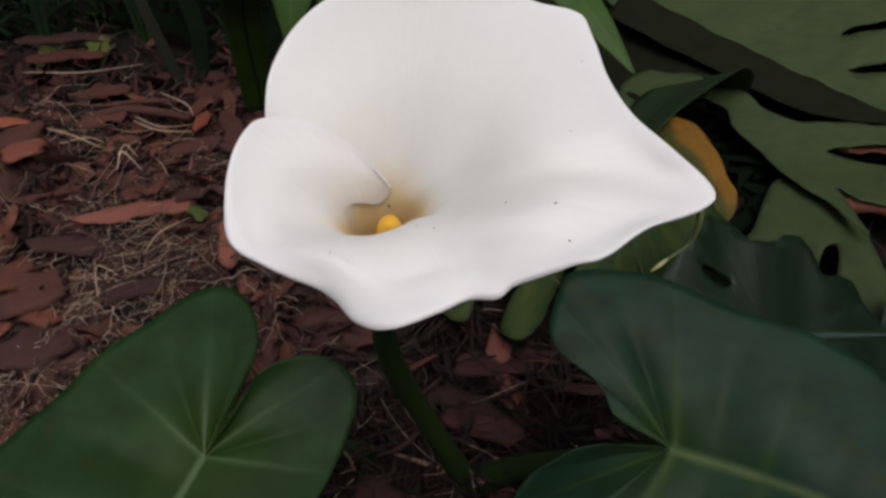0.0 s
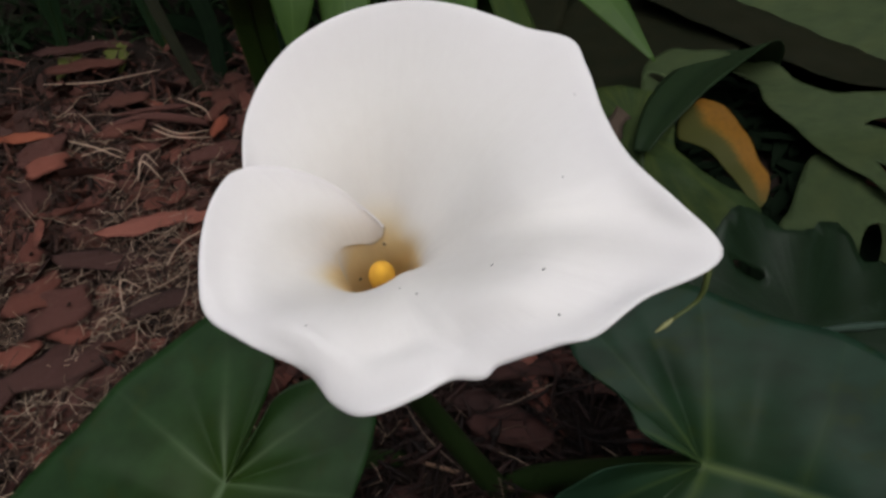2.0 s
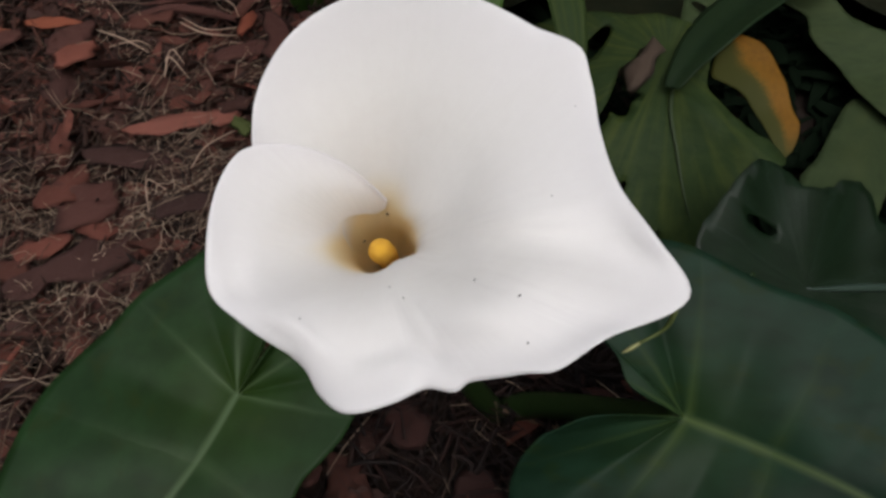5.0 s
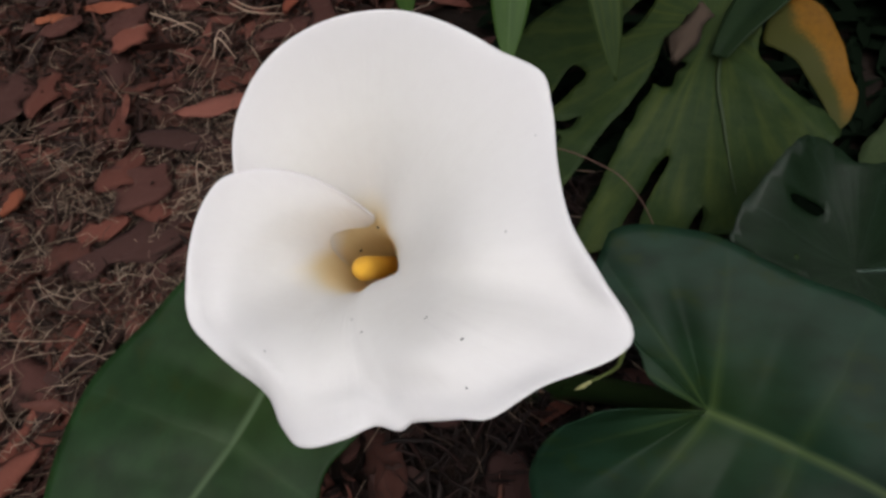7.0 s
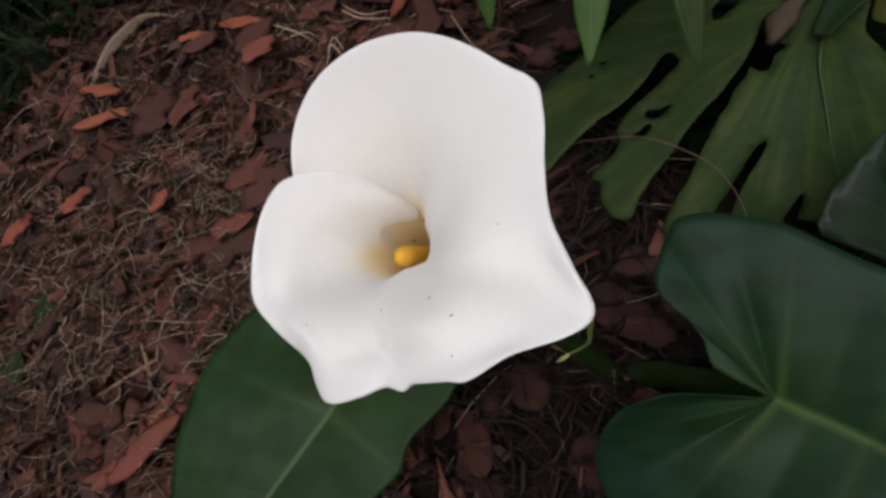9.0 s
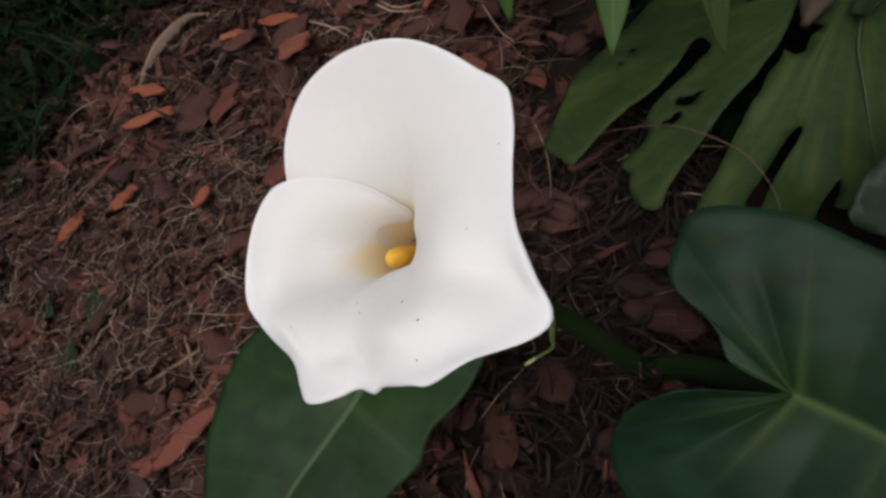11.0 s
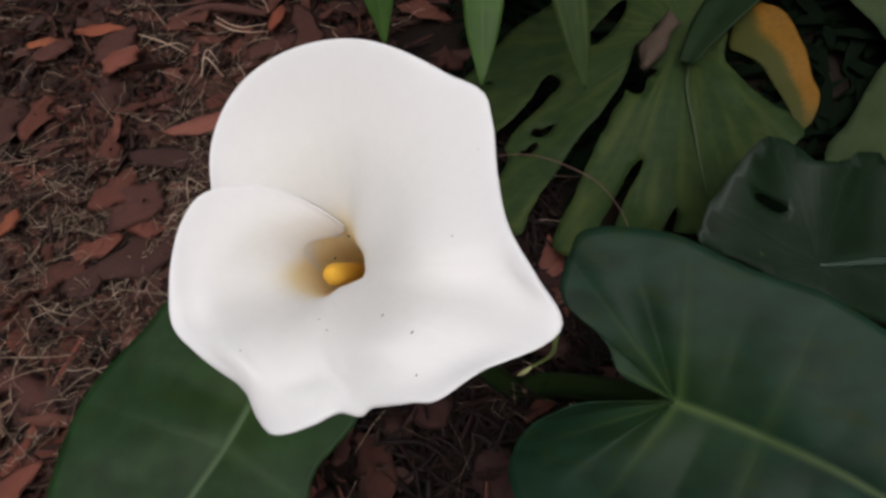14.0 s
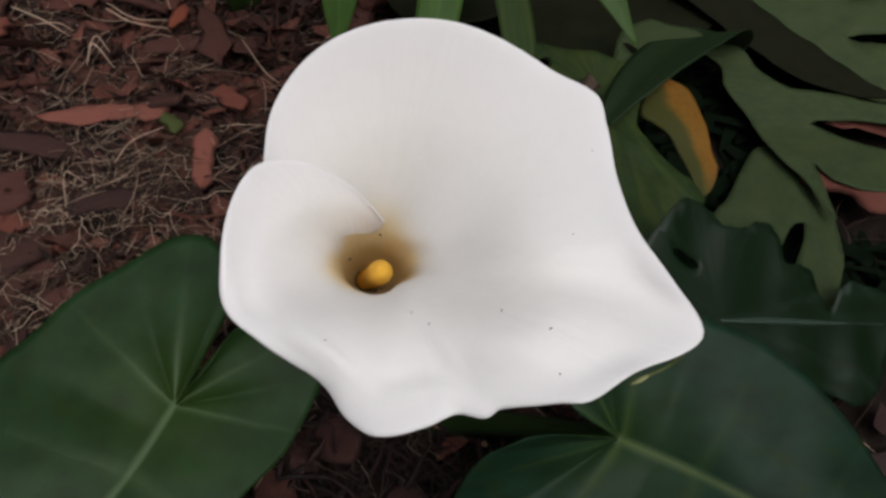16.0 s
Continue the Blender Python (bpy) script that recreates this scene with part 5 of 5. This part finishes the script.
def grass_blade(rng, x, y, verts, faces):
    length, width, turn = rng.uniform(0.06, 0.20), rng.uniform(0.0012, 0.0028), rng.uniform(0, 2 * math.pi)
    droop = rng.uniform(0.4, 1.1)
    n = len(verts)
    ca, sa = math.cos(turn), math.sin(turn)
    z = ground_height(x, y) - 0.003
    for i in range(6):
        s = i / 5
        u, h = length * s * (0.35 + 0.5 * s), length * (s - 0.55 * droop * s * s)
        w = width * (1 - 0.9 * s)
        verts += [(x + ca * u + sa * w, y + sa * u - ca * w, z + h), (x + ca * u, y + sa * u, z + h - 0.4 * w), (x + ca * u - sa * w, y + sa * u + ca * w, z + h)]
    for i in range(5):
        a = n + 3 * i
        faces += [(a, a + 1, a + 4, a + 3), (a + 1, a + 2, a + 5, a + 4)]


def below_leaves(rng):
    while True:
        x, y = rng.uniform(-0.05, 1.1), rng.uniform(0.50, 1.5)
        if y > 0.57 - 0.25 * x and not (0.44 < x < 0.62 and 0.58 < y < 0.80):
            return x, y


def low_leaf(rng, x, y, verts, faces):
    length, width, turn = rng.uniform(0.03, 0.08), rng.uniform(0.004, 0.012), rng.uniform(0, 2 * math.pi)
    n = len(verts)
    ca, sa = math.cos(turn), math.sin(turn)
    z, pitch = ground_height(x, y) + rng.uniform(0.0, 0.018), rng.uniform(-0.2, 0.4)
    for i in range(5):
        s = i / 4
        w = width * math.sin(math.pi * (0.05 + 0.9 * s))
        px, py, pz = x + ca * s * length, y + sa * s * length, z + pitch * s * length * (1 - 0.6 * s)
        verts += [(px + sa * w, py - ca * w, pz + 0.3 * w), (px, py, pz), (px - sa * w, py + ca * w, pz + 0.3 * w)]
    for i in range(4):
        a = n + 3 * i
        faces += [(a, a + 1, a + 4, a + 3), (a + 1, a + 2, a + 5, a + 4)]


# added filler leaves that blacken the gaps as shade would
strewn("low_growth", "filler leaves coloured near black for the shade under the split leaves", "undergrowth", 4500, SHADED_LOW_GREEN, low_leaf, 33, below_leaves)
strewn("undergrowth", "dark green low undergrowth round the mulch bed", "undergrowth", 24000, SHADED_WEED, tuft_leaf, 31, under)
strewn("grass", "dark thin grass blades at the edge of the bed", "grass", 4200, WEED_MID, grass_blade, 32, under)

def hedge_leaf(rng, x, y, verts, faces):
    """Small leaves that stand out of the added hedge's inner face."""
    a, h = rng.uniform(0, 2 * math.pi), rng.random()
    high = -0.1 + 2.0 * h
    r = 2.87 - 1.25 * max(0.0, math.sin(a)) - 0.25 * h + 0.22 * noise.noise((math.cos(a) * 4, math.sin(a) * 4, high * 2.2))
    size, out = rng.uniform(0.03, 0.08), Vector((-math.cos(a), -math.sin(a), 0))
    base = Vector((-0.1 + r * math.cos(a), 0.4 + r * math.sin(a), high))
    d = (out + Vector((rng.uniform(-1, 1), rng.uniform(-1, 1), rng.uniform(-0.8, 1)))).normalized()
    side = d.cross(Vector((0.2, 0.1, 1))).normalized() * size * 0.25
    n = len(verts)
    verts += [tuple(base - d * 0.02), tuple(base + d * size * 0.5 + side), tuple(base + d * size), tuple(base + d * size * 0.5 - side)]
    faces.append((n, n + 1, n + 2, n + 3))


strewn("hedge_leaves", "small dark green leaves of the added unseen hedge", "hedge", 16000, SHADED_WEED, hedge_leaf, 34, lambda rng: (0, 0))

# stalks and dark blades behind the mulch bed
strap_leaf("strap_leaf", "dark green stalk-like blade behind the bed", [(-0.355, 0.93, 0.07), (-0.40, 0.98, 0.14), (-0.45, 1.05, 0.22), (-0.49, 1.14, 0.28)], [0.007, 0.008, 0.009, 0.003], SHADED_BROWN, (1, 0.3, 0.2))
strap_leaf("strap_leaf", "dark green stalk-like blade behind the bed", [(-0.34, 0.94, 0.07), (-0.36, 1.02, 0.15), (-0.40, 1.10, 0.22), (-0.43, 1.2, 0.25)], [0.008, 0.012, 0.014, 0.004], SHADED_WEED, (1, 0.3, 0.2))
strap_leaf("strap_leaf", "dark green blade lying behind the bed", [(-0.30, 0.95, 0.08), (-0.26, 1.02, 0.13), (-0.24, 1.12, 0.17), (-0.20, 1.22, 0.18)], [0.008, 0.016, 0.018, 0.003], SHADED_WEED, (1, 0.3, 0.2))
strap_leaf("strap_leaf", "dark green blade lying behind the bed", [(-0.33, 0.96, 0.08), (-0.37, 1.06, 0.12), (-0.46, 1.12, 0.14), (-0.56, 1.16, 0.12)], [0.008, 0.016, 0.018, 0.003], SHADED_WEED, (0.3, 1, 0.2))

# tall leaves added mostly out of view, to keep sky light off the far mulch
for x, y, lean, high, wide in ((-0.62, 1.06, 0.10, 0.46, 0.040), (-0.47, 1.10, -0.08, 0.55, 0.050), (-0.30, 1.06, 0.06, 0.50, 0.030), (-0.80, 1.00, 0.05, 0.42, 0.036), (-0.12, 1.08, -0.05, 0.55, 0.048), (-0.95, 0.92, 0.12, 0.40, 0.040)):
    strap_leaf("strap_leaf", "tall dark green leaf added to shade the back of the bed", [(x, y, 0.05), (x + 0.3 * lean, y - 0.02, 0.55 * high), (x + 0.7 * lean, y - 0.10, 0.95 * high), (x + lean, y - 0.24, high), (x + 1.2 * lean, y - 0.36, 0.88 * high)],
               [0.006, 0.012, wide, wide, 0.8 * wide, 0.002], WEED_MID, (1, 0.2, 0.1))

# dry curled piece hanging on the split leaf
dry_piece = part("dry_scrap", flake(0.080, 0.026, 0.001, 77, 0.3, 0.05, 0.45), SCRAP)
tagged(dry_piece, "pinkish-brown dry leaf scrap caught on the split leaf", "dead leaf")
dry_piece.matrix_world = Matrix.Translation((0.144, 0.620, 0.176)) @ Euler((-0.25, -0.15, radians(68))).to_matrix().to_4x4()

# insects built as dark specks on the white spathe and in its throat
spathe = next(o for o in bpy.data.objects if o.name == "spathe")
skin = BVHTree.FromPolygons([v.co.copy() for v in spathe.data.vertices], [tuple(p.vertices) for p in spathe.data.polygons])
for x, y, z, size, stretch in ((-0.0198, 0.2208, 0.3603, 0.75, 1.1), (-0.0314, 0.2246, 0.3414, 0.75, 1.1), (-0.0025, 0.1520, 0.3990, 0.30, 1.0), (-0.0065, 0.1575, 0.3940, 0.26, 1.0), (0.0265, 0.1435, 0.4125, 0.30, 2.0),
                               (0.0285, 0.1320, 0.4095, 0.32, 1.0), (-0.0285, 0.1465, 0.3960, 0.25, 1.2), (0.0156, 0.1529, 0.4062, 0.22, 2.8), (0.0408, 0.1991, 0.4241, 0.22, 1.0), (0.0335, 0.1728, 0.4197, 0.20, 1.8),
                               (-0.0197, 0.2325, 0.3171, 0.70, 1.2), (-0.0209, 0.2315, 0.3161, 0.60, 1.2), (-0.0184, 0.2294, 0.3197, 0.55, 1.3), (-0.0218, 0.2309, 0.3156, 0.50, 1.2), (-0.0173, 0.2289, 0.3216, 0.45, 1.4)):
    place, normal, _, _ = skin.find_nearest(Vector((x, y, z)))
    bm = bmesh.new()
    bmesh.ops.create_icosphere(bm, subdivisions=1, radius=size / 1000, matrix=Matrix.Translation(place) @ Euler((0, 0, 40 * x * 57)).to_matrix().to_4x4() @ Matrix.Diagonal((stretch, 0.8, 0.8, 1)))
    tagged(part("speck", bm, SPECK), "tiny insect built as a dark speck on the white spathe", "speck", "specks on the spathe")
